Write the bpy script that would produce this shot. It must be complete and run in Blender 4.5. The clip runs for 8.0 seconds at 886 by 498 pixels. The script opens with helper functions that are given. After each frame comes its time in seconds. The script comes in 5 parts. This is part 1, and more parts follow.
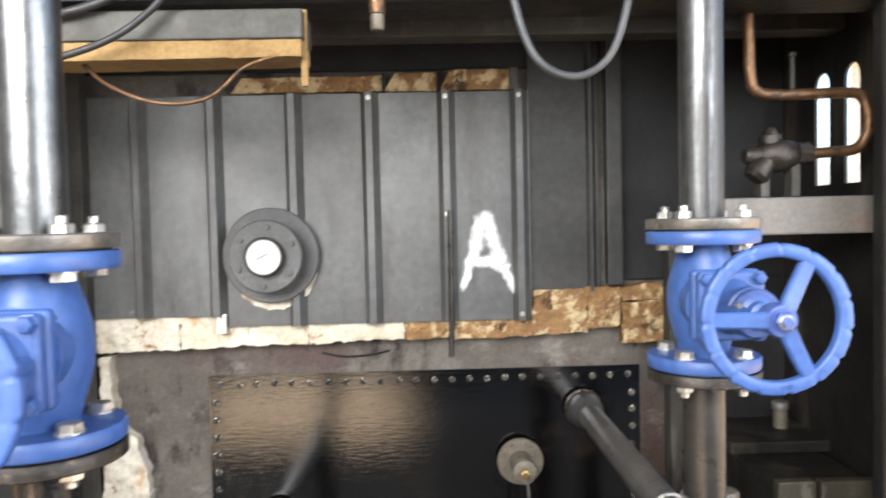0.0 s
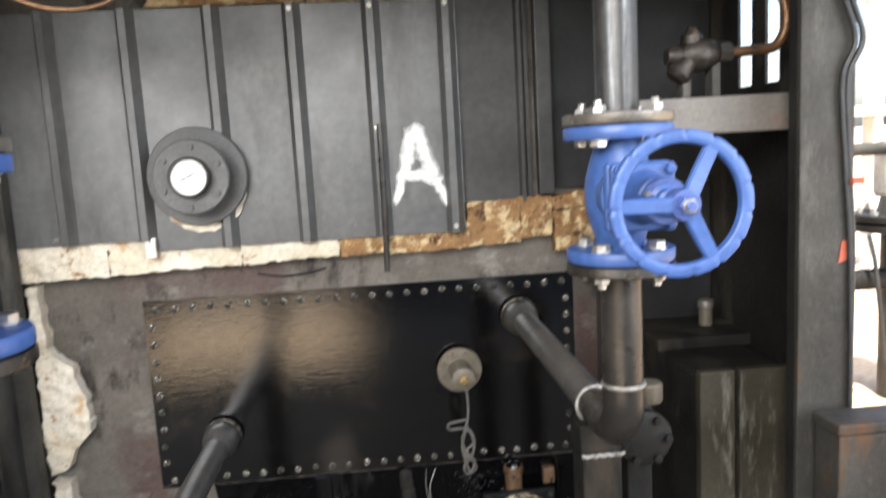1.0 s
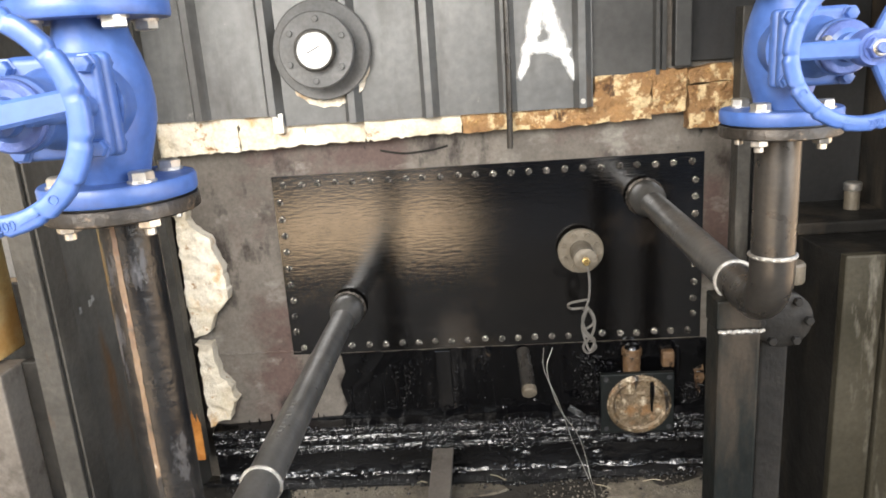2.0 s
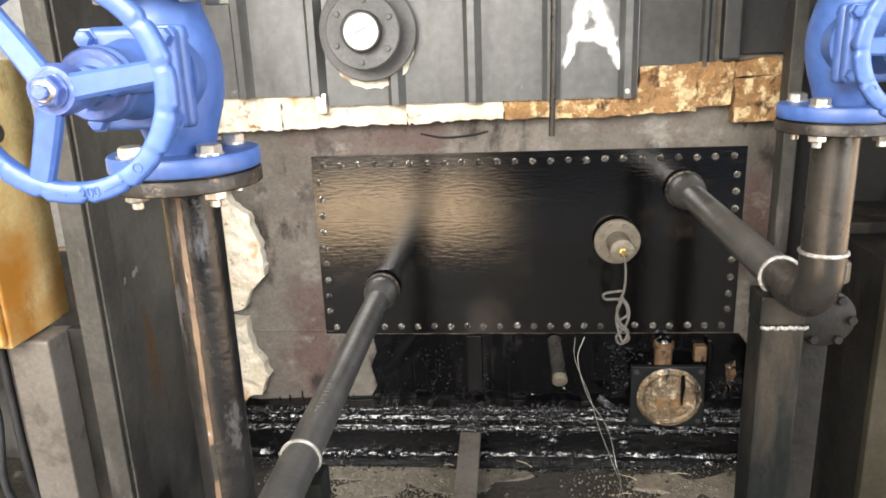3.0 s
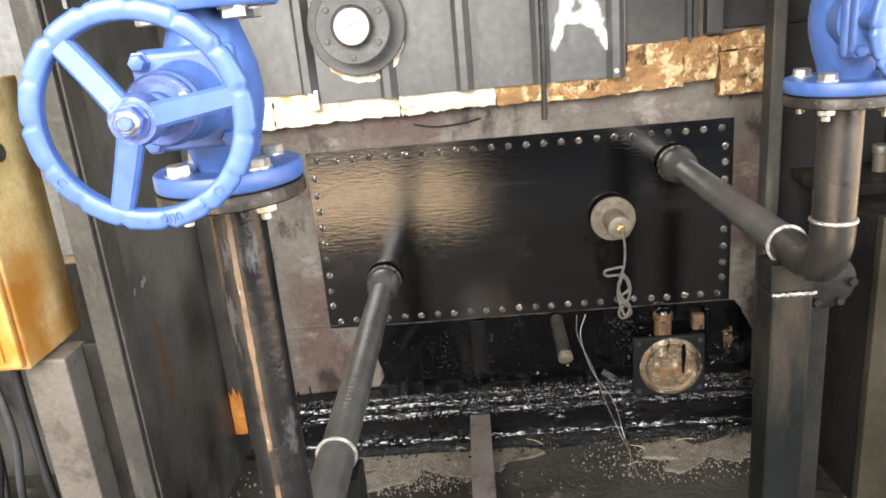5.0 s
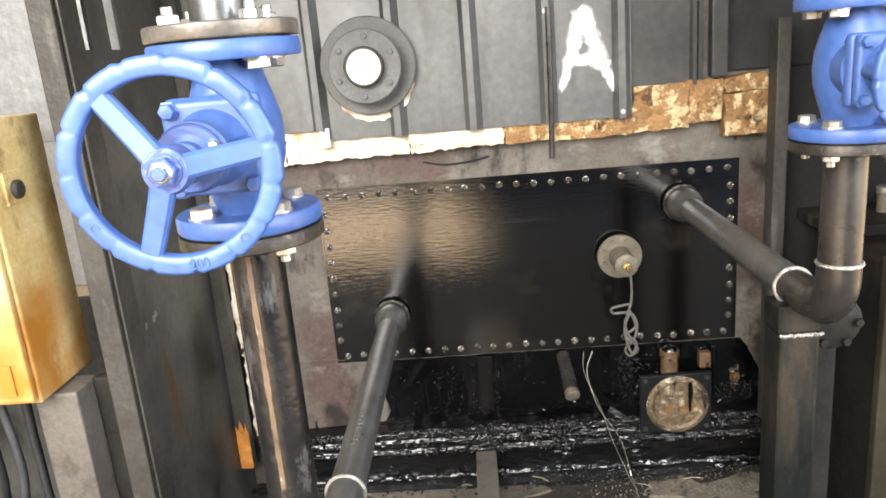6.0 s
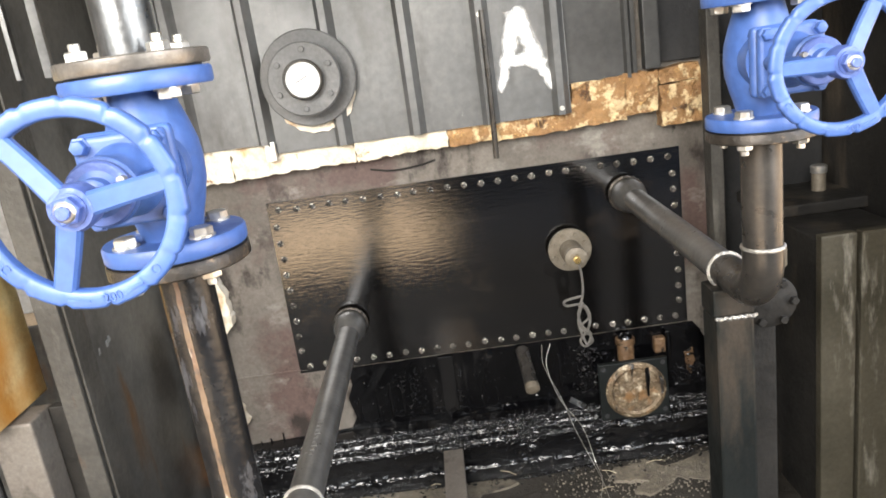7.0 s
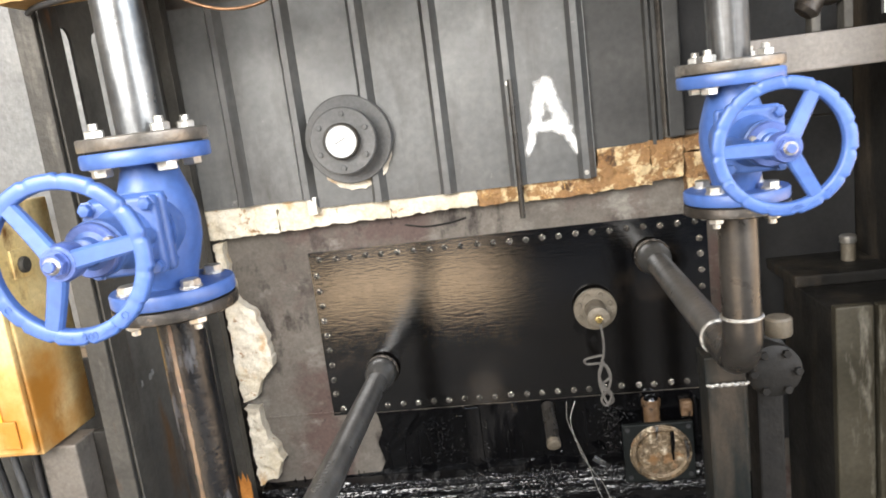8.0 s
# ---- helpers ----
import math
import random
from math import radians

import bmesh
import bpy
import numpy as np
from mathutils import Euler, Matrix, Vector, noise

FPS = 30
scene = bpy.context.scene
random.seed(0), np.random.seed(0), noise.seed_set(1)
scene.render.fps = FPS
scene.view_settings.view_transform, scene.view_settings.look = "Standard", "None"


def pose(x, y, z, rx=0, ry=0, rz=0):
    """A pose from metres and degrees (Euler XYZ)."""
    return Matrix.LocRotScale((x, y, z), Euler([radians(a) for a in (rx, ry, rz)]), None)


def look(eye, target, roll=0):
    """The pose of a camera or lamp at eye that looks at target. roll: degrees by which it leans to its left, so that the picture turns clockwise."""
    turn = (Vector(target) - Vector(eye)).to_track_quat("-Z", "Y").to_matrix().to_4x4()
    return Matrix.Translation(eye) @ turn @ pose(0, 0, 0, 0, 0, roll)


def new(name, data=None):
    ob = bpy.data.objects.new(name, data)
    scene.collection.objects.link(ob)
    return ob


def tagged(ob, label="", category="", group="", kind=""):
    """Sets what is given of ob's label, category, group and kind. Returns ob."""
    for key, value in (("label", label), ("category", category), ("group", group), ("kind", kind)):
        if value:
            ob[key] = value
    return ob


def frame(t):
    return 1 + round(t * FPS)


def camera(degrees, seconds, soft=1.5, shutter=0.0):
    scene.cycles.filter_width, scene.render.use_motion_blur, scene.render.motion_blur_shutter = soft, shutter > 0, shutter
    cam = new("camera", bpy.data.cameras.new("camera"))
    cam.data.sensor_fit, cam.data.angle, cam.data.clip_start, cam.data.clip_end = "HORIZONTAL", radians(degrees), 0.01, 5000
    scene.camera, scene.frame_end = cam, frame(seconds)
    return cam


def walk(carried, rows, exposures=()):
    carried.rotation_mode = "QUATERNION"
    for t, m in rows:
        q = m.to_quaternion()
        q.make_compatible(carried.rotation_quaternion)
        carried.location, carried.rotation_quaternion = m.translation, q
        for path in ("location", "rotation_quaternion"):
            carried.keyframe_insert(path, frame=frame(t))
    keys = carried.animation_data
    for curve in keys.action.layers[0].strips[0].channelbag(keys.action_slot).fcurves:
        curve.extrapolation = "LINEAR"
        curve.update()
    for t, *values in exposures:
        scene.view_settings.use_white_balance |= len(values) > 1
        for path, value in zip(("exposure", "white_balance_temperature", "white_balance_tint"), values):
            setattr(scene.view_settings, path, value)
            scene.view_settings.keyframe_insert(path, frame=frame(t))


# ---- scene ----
cam = camera(62.1, 8.0, soft=1.7, shutter=0.35)
PATH = [
    (0, (-0.0070, -0.1100, 1.5100), (0.0400, 1.8880, 1.4340), -1.30),
    (0.3, (0.0377, -0.1019, 1.5181), (0.2047, 1.8896, 1.5143), -1.52),
    (0.5, (0.0590, -0.0990, 1.5160), (0.2800, 1.8880, 1.5610), -2.20),
    (0.7, (0.0602, -0.1075, 1.4994), (0.2981, 1.8731, 1.4605), -2.47),
    (1, (0.0420, -0.1150, 1.4650), (0.2130, 1.8590, 1.1920), -3.20),
    (1.2, (0.0309, -0.1096, 1.4472), (0.1459, 1.8547, 1.0899), -3.46),
    (1.5, (0.0070, -0.1000, 1.4240), (-0.0110, 1.8500, 0.9780), -3.70),
    (2, (-0.0220, -0.1000, 1.4060), (-0.1400, 1.8260, 0.8810), -4.00),
    (3.3, (-0.0844, -0.1134, 1.4037), (-0.2701, 1.7953, 0.8337), -1.87),
    (3.5, (-0.0980, -0.1110, 1.4010), (-0.2660, 1.7940, 0.8140), -1.20),
    (4, (-0.1260, -0.1070, 1.4060), (-0.2540, 1.7890, 0.7810), -2.00),
    (4.2, (-0.1399, -0.1086, 1.4146), (-0.2563, 1.7864, 0.7844), -3.06),
    (5.3, (-0.1641, -0.1444, 1.4398), (-0.2486, 1.7648, 0.8508), -5.53),
    (5.5, (-0.1660, -0.1490, 1.4430), (-0.2430, 1.7660, 0.8720), -5.40),
    (6, (-0.1750, -0.1490, 1.4570), (-0.2680, 1.7780, 0.9300), -4.90),
    (6.5, (-0.1500, -0.1610, 1.4590), (-0.1770, 1.7650, 0.9200), -6.30),
    (7, (-0.1070, -0.1720, 1.4720), (-0.1310, 1.7540, 0.9330), -8.10),
    (7.5, (-0.0200, -0.2200, 1.4930), (-0.2250, 1.7180, 1.0420), -8.40),
    (8, (0.0760, -0.2650, 1.4910), (-0.1610, 1.6840, 1.1100), -7.30),
]
EXPOSURES = [(0.0, 2.0, 6400, 10), (0.7, 2.0, 6400, 10), (1.2, 1.8, 6500, 10), (1.6, 2.2, 6700, 10), (3.5, 2.45, 6900, 10), (5.5, 2.53, 6800, 10), (6.5, 2.46, 6800, 10), (7.2, 2.45, 6800, 10), (8.0, 2.25, 6700, 10)]
walk(cam, [(t, look(eye, target, roll)) for t, eye, target, roll in PATH], EXPOSURES)

# ---- world, sun ----
world = bpy.data.worlds.new("daylight")
world.use_nodes = True
scene.world = world
wn = world.node_tree.nodes
sky = wn.new("ShaderNodeTexSky")
sky.sky_type = 'NISHITA'
sky.sun_disc = False
sky.sun_elevation = radians(66)
sky.sun_rotation = radians(190)
sky.air_density, sky.dust_density = 1.0, 3.0
wn["Background"].inputs["Strength"].default_value = 0.15
world.node_tree.links.new(sky.outputs[0], wn["Background"].inputs[0])
sun = new("sun", bpy.data.lights.new("sun", 'SUN'))
sun.data.energy = 5.0
sun.data.angle = radians(2.5)
sun.data.color = (1.0, 0.95, 0.87)
sun.matrix_world = look((-0.7, -4.0, 9.0), (0.0, 0.0, 0.0))

# daylight that comes in through the open bay behind the viewer
bay = new("bay_light", bpy.data.lights.new("bay_light", 'AREA'))
bay.data.shape, bay.data.size, bay.data.size_y = 'RECTANGLE', 3.0, 1.9
bay.data.energy = 124.0
bay.data.color = (1.0, 0.98, 0.95)
bay.matrix_world = look((-1.5, -2.3, 2.85), (-0.9, 2.0, 1.3))

# area lamp added as fill from the yard side; brightens right-hand faces
side = new("side_light", bpy.data.lights.new("side_light", 'AREA'))
side.data.shape, side.data.size, side.data.size_y = 'RECTANGLE', 2.4, 2.0
side.data.energy = 34.0
side.data.color = (0.96, 0.98, 1.0)
side.matrix_world = look((2.6, -1.0, 1.9), (-0.6, 1.6, 1.1))


# ---- materials ----
def pmat(name, c1, c2, scale=6.0, rough=(0.4, 0.6), metal=0.0, bump=0.15, bscale=60.0, layers=(), stretch=(1, 1, 1), dist=0.02, rand=0.0):
    """Two colours mixed by coarse noise, fine relief, and layers of stains: (colour, scale, threshold, softness, roughness, metal, stretch)."""
    m = bpy.data.materials.new(name)
    m.use_nodes = True
    nt = m.node_tree
    n, l = nt.nodes, nt.links
    b = n["Principled BSDF"]
    tc = n.new("ShaderNodeTexCoord")

    def mapped(sx):
        mp = n.new("ShaderNodeMapping")
        mp.inputs["Scale"].default_value = sx
        l.new(tc.outputs["Object"], mp.inputs["Vector"])
        return mp.outputs[0]

    def noise_at(s, vec, detail=5.0, rg=0.6):
        t = n.new("ShaderNodeTexNoise")
        t.inputs["Scale"].default_value = s
        t.inputs["Detail"].default_value = detail
        t.inputs["Roughness"].default_value = rg
        l.new(vec, t.inputs["Vector"])
        return t.outputs["Fac"]

    def ramp(fac, lo, hi):
        r = n.new("ShaderNodeMapRange")
        r.inputs["From Min"].default_value, r.inputs["From Max"].default_value = lo, hi
        l.new(fac, r.inputs["Value"])
        return r.outputs[0]

    def mix(fac, a, c, kind='RGBA'):
        x = n.new("ShaderNodeMix")
        x.data_type = kind
        ia, ib = (6, 7) if kind == 'RGBA' else (2, 3)
        l.new(fac, x.inputs[0])
        for k, v in ((ia, a), (ib, c)):
            if isinstance(v, bpy.types.NodeSocket):
                l.new(v, x.inputs[k])
            else:
                x.inputs[k].default_value = (*v, 1) if kind == 'RGBA' else v
        return x.outputs[2 if kind == 'RGBA' else 0]

    base = mapped(stretch)
    f = ramp(noise_at(scale, base), 0.32, 0.68)
    col = mix(f, c1, c2)
    rg = mix(ramp(noise_at(scale * 2.3, base), 0.3, 0.7), rough[0], rough[1], 'FLOAT')
    mt = metal
    for lc, ls, lt, lsoft, lr, lm, lst in layers:
        lf = ramp(noise_at(ls, mapped(lst), 7.0, 0.65), lt, lt + lsoft)
        col = mix(lf, col, lc)
        rg = mix(lf, rg, lr, 'FLOAT')
        mt = mix(lf, mt, lm, 'FLOAT')
    fine = ramp(noise_at(bscale * 1.7, base, 3.0), 0.2, 0.8)
    shade = n.new("ShaderNodeMix")
    shade.data_type, shade.blend_type = 'RGBA', 'MULTIPLY'
    shade.inputs[0].default_value = 0.35
    l.new(col, shade.inputs[6])
    l.new(fine, shade.inputs[7])
    col = shade.outputs[2]
    if rand:
        oi = n.new("ShaderNodeObjectInfo")
        hs = n.new("ShaderNodeHueSaturation")
        l.new(ramp(oi.outputs["Random"], -1.0 / rand, 1.0 + 1.0 / rand), hs.inputs["Value"])
        mr = hs.inputs["Value"].links[0].from_node
        mr.inputs["From Min"].default_value, mr.inputs["From Max"].default_value = 0, 1
        mr.inputs["To Min"].default_value, mr.inputs["To Max"].default_value = 1 - rand, 1 + rand
        l.new(col, hs.inputs["Color"])
        col = hs.outputs[0]
    l.new(col, b.inputs["Base Color"])
    l.new(rg, b.inputs["Roughness"])
    if isinstance(mt, bpy.types.NodeSocket):
        l.new(mt, b.inputs["Metallic"])
    else:
        b.inputs["Metallic"].default_value = mt
    bp = n.new("ShaderNodeBump")
    bp.inputs["Strength"].default_value = bump
    bp.inputs["Distance"].default_value = dist
    l.new(noise_at(bscale, base, 6.0), bp.inputs["Height"])
    l.new(bp.outputs[0], b.inputs["Normal"])
    return m


U = (1, 1, 1)
V = (1, 1, 0.22)      # streaks that run down
M_CLAD = pmat("grey_painted_sheet", (0.085, 0.086, 0.085), (0.125, 0.125, 0.122), 3.0, (0.30, 0.46), 0.25, 0.035, 25, [
    ((0.052, 0.049, 0.045), 5.0, 0.52, 0.16, 0.4, 0.1, V), ((0.20, 0.197, 0.185), 7.0, 0.60, 0.15, 0.42, 0.1, (1, 1, 0.12)), ((0.26, 0.25, 0.235), 16.0, 0.68, 0.06, 0.5, 0.0, U), ((0.03, 0.025, 0.02), 42.0, 0.73, 0.04, 0.6, 0.0, U)])
# The cladding grey again in a darker tone.
M_CLAD_DARK = pmat("darker_sheet", (0.035, 0.035, 0.034), (0.062, 0.061, 0.058), 4.0, (0.4, 0.6), 0.2, 0.04, 25, [
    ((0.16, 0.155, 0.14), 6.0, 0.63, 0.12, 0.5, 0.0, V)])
M_TANK = pmat("stained_steel_plate", (0.088, 0.077, 0.065), (0.148, 0.131, 0.112), 4.0, (0.40, 0.62), 0.15, 0.07, 60, [
    ((0.085, 0.058, 0.05), 2.6, 0.52, 0.10, 0.5, 0.0, U), ((0.19, 0.175, 0.152), 7.5, 0.565, 0.14, 0.6, 0.0, (1, 1, 1.5)), ((0.028, 0.022, 0.019), 6.0, 0.535, 0.09, 0.45, 0.0, (1, 1, 0.55)), ((0.022, 0.018, 0.016), 21.0, 0.665, 0.05, 0.45, 0.0, (1, 1, 0.6))])
M_PLATE = pmat("black_coated_plate", (0.0014, 0.0014, 0.0016), (0.003, 0.0026, 0.0024), 5.0, (0.03, 0.07), 0.0, 0.11, 90, [
    ((0.024, 0.017, 0.011), 3.5, 0.57, 0.2, 0.26, 0.0, U), ((0.009, 0.008, 0.0075), 16.0, 0.58, 0.12, 0.15, 0.0, (0.12, 1, 1.6)), ((0.03, 0.026, 0.022), 90.0, 0.70, 0.05, 0.35, 0.0, U)], stretch=(0.32, 1, 1.5), dist=0.004)
M_TAR = pmat("wet_tar", (0.0015, 0.0015, 0.0018), (0.003, 0.003, 0.0034), 9.0, (0.03, 0.07), 0.0, 0.14, 70, [
    ((0.028, 0.024, 0.02), 12.0, 0.68, 0.08, 0.4, 0.0, (1, 1, 0.5))], dist=0.02)
M_TARSHEET = pmat("smooth_tar", (0.001, 0.001, 0.0013), (0.0022, 0.0022, 0.0025), 9.0, (0.03, 0.06), 0.0, 0.09, 60, [
    ((0.018, 0.015, 0.012), 12.0, 0.67, 0.08, 0.4, 0.0, (1, 1, 0.4))], dist=0.01)
M_WOOL = pmat("mineral_wool", (0.55, 0.47, 0.34), (0.74, 0.68, 0.57), 10.0, (0.85, 0.95), 0.0, 0.6, 40, [
    ((0.46, 0.25, 0.08), 7.0, 0.57, 0.12, 0.85, 0.0, (1, 1, 0.5)), ((0.26, 0.13, 0.05), 26.0, 0.62, 0.06, 0.8, 0.0, U)], dist=0.02)
M_WOOL_RUST = pmat("oily_mineral_wool", (0.20, 0.10, 0.038), (0.36, 0.20, 0.08), 12.0, (0.4, 0.75), 0.0, 1.0, 40, [
    ((0.66, 0.50, 0.28), 15.0, 0.50, 0.06, 0.55, 0.0, U), ((0.075, 0.035, 0.014), 13.0, 0.60, 0.06, 0.4, 0.0, U), ((0.55, 0.33, 0.12), 40.0, 0.60, 0.05, 0.6, 0.0, U)], dist=0.03)
M_BLUE = pmat("blue_enamel", (0.040, 0.092, 0.275), (0.055, 0.118, 0.335), 9.0, (0.36, 0.52), 0.0, 0.05, 40, [
    ((0.12, 0.165, 0.32), 11.0, 0.58, 0.2, 0.55, 0.0, U), ((0.2, 0.13, 0.08), 38.0, 0.76, 0.04, 0.6, 0.0, U)], dist=0.008)
M_BLUE_HUB = pmat("greyish_blue_enamel", (0.055, 0.095, 0.29), (0.085, 0.135, 0.36), 20.0, (0.3, 0.45), 0.2, 0.2, 80)
M_ZINC = pmat("zinc_plated_steel", (0.50, 0.48, 0.43), (0.66, 0.64, 0.60), 30.0, (0.25, 0.42), 0.85, 0.1, 90, [
    ((0.24, 0.17, 0.09), 40.0, 0.64, 0.1, 0.6, 0.3, U)])
M_GALV = pmat("galvanised_steel", (0.14, 0.143, 0.144), (0.235, 0.238, 0.236), 16.0, (0.26, 0.40), 0.95, 0.06, 50, [
    ((0.07, 0.068, 0.066), 22.0, 0.56, 0.06, 0.4, 0.6, (1, 1, 0.05)), ((0.12, 0.12, 0.12), 9.0, 0.6, 0.15, 0.4, 0.7, V)])
M_FLANGE = pmat("dark_oily_steel", (0.028, 0.025, 0.022), (0.075, 0.062, 0.05), 20.0, (0.3, 0.5), 0.6, 0.2, 80, [
    ((0.25, 0.17, 0.1), 26.0, 0.6, 0.1, 0.6, 0.2, U)])
M_STEEL = pmat("bare_machined_steel", (0.15, 0.138, 0.12), (0.27, 0.25, 0.225), 24.0, (0.28, 0.45), 0.65, 0.12, 80, [
    ((0.05, 0.04, 0.032), 18.0, 0.58, 0.12, 0.5, 0.3, U)])
M_PIPE = pmat("dusty_black_pipe", (0.06, 0.058, 0.054), (0.105, 0.10, 0.093), 12.0, (0.26, 0.42), 0.25, 0.05, 60, [
    ((0.13, 0.12, 0.105), 14.0, 0.62, 0.12, 0.6, 0.1, (1, 0.4, 0.4))])
M_PIPE_L = pmat("scuffed_black_pipe", (0.010, 0.010, 0.011), (0.026, 0.025, 0.024), 12.0, (0.13, 0.27), 0.3, 0.15, 60, [
    ((0.12, 0.12, 0.125), 11.0, 0.60, 0.10, 0.6, 0.2, (1, 1, 0.4)), ((0.05, 0.05, 0.055), 22.0, 0.60, 0.06, 0.5, 0.1, V), ((0.06, 0.032, 0.02), 15.0, 0.70, 0.06, 0.7, 0.0, V)])
M_PIPE_R = pmat("bare_dark_steel_pipe", (0.03, 0.028, 0.026), (0.075, 0.068, 0.06), 10.0, (0.22, 0.40), 0.55, 0.04, 60, [
    ((0.05, 0.045, 0.04), 8.0, 0.58, 0.15, 0.5, 0.3, V)])
M_WELD = pmat("bright_weld", (0.36, 0.34, 0.3), (0.52, 0.50, 0.46), 50.0, (0.3, 0.5), 0.8, 0.5, 150)
M_RUSTLINE = pmat("rusty_primer_streak", (0.085, 0.05, 0.028), (0.16, 0.105, 0.062), 14.0, (0.4, 0.65), 0.0, 0.3, 70, [
    ((0.10, 0.034, 0.016), 7.0, 0.50, 0.10, 0.6, 0.0, V), ((0.38, 0.33, 0.26), 34.0, 0.62, 0.06, 0.5, 0.0, U), ((0.02, 0.019, 0.018), 26.0, 0.54, 0.05, 0.3, 0.0, (1, 1, 0.5))])
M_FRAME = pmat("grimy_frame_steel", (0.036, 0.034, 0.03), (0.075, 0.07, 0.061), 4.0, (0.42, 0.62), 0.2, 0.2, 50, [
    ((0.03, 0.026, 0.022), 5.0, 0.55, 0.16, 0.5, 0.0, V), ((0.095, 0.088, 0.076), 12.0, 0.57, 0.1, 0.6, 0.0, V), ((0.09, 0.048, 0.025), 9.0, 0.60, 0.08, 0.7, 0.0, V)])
M_FRAME_LIGHT = pmat("worn_grey_paint", (0.085, 0.08, 0.074), (0.13, 0.125, 0.115), 6.0, (0.4, 0.6), 0.1, 0.2, 50, [
    ((0.05, 0.042, 0.035), 5.0, 0.57, 0.14, 0.6, 0.0, V), ((0.30, 0.28, 0.25), 12.0, 0.6, 0.1, 0.5, 0.0, U)])
# Near-black: the shade of the recess is put into this colour.
M_RECESS_SHADE = pmat("recess_shade_sheet", (0.014, 0.0142, 0.0148), (0.028, 0.0278, 0.0275), 4.0, (0.45, 0.65), 0.1, 0.15, 40, [
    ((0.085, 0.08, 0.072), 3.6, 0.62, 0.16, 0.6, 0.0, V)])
M_HEADER = pmat("smeared_grey_beam", (0.032, 0.033, 0.034), (0.06, 0.061, 0.061), 4.0, (0.35, 0.55), 0.2, 0.2, 50, [
    ((0.20, 0.195, 0.18), 5.0, 0.60, 0.10, 0.6, 0.0, (1, 1, 2.2)), ((0.015, 0.014, 0.013), 8.0, 0.60, 0.08, 0.5, 0.0, U)])
M_SIDE = pmat("oil_stained_side_sheet", (0.052, 0.050, 0.045), (0.098, 0.094, 0.084), 2.4, (0.35, 0.55), 0.1, 0.1, 40, [
    ((0.012, 0.011, 0.010), 2.6, 0.46, 0.14, 0.4, 0.0, (1, 1, 0.6)), ((0.085, 0.045, 0.02), 5.0, 0.58, 0.10, 0.6, 0.0, V), ((0.28, 0.26, 0.23), 60.0, 0.745, 0.03, 0.6, 0.0, (1, 1, 0.5))])
# Dark parts' own steel; on webs, undersides and recess parts it paints shade.
M_FRAME_DARK = pmat("dark_and_shaded_steel", (0.012, 0.0115, 0.011), (0.026, 0.024, 0.021), 5.0, (0.45, 0.65), 0.1, 0.2, 50, [
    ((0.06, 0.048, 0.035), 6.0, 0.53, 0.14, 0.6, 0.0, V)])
M_POST_BEIGE = pmat("bare_beige_steel", (0.115, 0.10, 0.085), (0.165, 0.147, 0.127), 7.0, (0.4, 0.6), 0.2, 0.12, 60, [
    ((0.075, 0.064, 0.053), 10.0, 0.55, 0.12, 0.6, 0.0, U)])
M_POST_GREEN = pmat("dark_green_grey_steel", (0.0055, 0.0068, 0.0066), (0.012, 0.014, 0.0133), 6.0, (0.4, 0.55), 0.2, 0.12, 60, [
    ((0.03, 0.024, 0.018), 5.0, 0.54, 0.10, 0.5, 0.0, V),
    ((0.05, 0.047, 0.04), 16.0, 0.68, 0.08, 0.6, 0.0, V)])
M_TANKBOX = pmat("oily_brown_cabinet", (0.036, 0.032, 0.022), (0.064, 0.057, 0.041), 5.0, (0.42, 0.6), 0.15, 0.15, 50, [
    ((0.035, 0.03, 0.024), 6.0, 0.57, 0.14, 0.5, 0.0, V), ((0.14, 0.13, 0.105), 14.0, 0.58, 0.1, 0.6, 0.0, V)])
M_YELLOW = pmat("stained_yellow_paint", (0.64, 0.48, 0.20), (0.72, 0.58, 0.31), 5.0, (0.35, 0.5), 0.0, 0.12, 60, [
    ((0.50, 0.25, 0.045), 4.0, 0.515, 0.16, 0.45, 0.0, (1, 1, 0.8)), ((0.16, 0.07, 0.016), 8.0, 0.565, 0.10, 0.5, 0.0, (1, 1, 0.6)), ((0.06, 0.03, 0.012), 24.0, 0.68, 0.05, 0.6, 0.0, V)])
# oily rust that has run over the lower front corner of the box
nt = M_YELLOW.node_tree
yb_ = nt.nodes["Principled BSDF"]
was = yb_.inputs["Base Color"].links[0].from_socket
pos, dst, ns, ms, mr, mx = (nt.nodes.new(k) for k in ("ShaderNodeTexCoord", "ShaderNodeVectorMath", "ShaderNodeTexNoise", "ShaderNodeMath", "ShaderNodeMapRange", "ShaderNodeMix"))
dst.operation, ms.operation, mx.data_type = 'DISTANCE', 'MULTIPLY_ADD', 'RGBA'
dst.inputs[1].default_value = (-1.14, 1.29, 0.90)
ns.inputs["Scale"].default_value, ns.inputs["Detail"].default_value = 9.0, 6.0
ms.inputs[1].default_value = -0.33
mr.inputs["From Min"].default_value, mr.inputs["From Max"].default_value = 0.06, -0.12
mx.inputs[7].default_value = (0.36, 0.15, 0.022, 1)
nt.links.new(pos.outputs["Object"], dst.inputs[0])
nt.links.new(pos.outputs["Object"], ns.inputs["Vector"])
nt.links.new(ns.outputs["Fac"], ms.inputs[0])
nt.links.new(dst.outputs["Value"], ms.inputs[2])
nt.links.new(ms.outputs[0], mr.inputs["Value"])
nt.links.new(mr.outputs[0], mx.inputs[0])
nt.links.new(was, mx.inputs[6])
nt.links.new(mx.outputs[2], yb_.inputs["Base Color"])
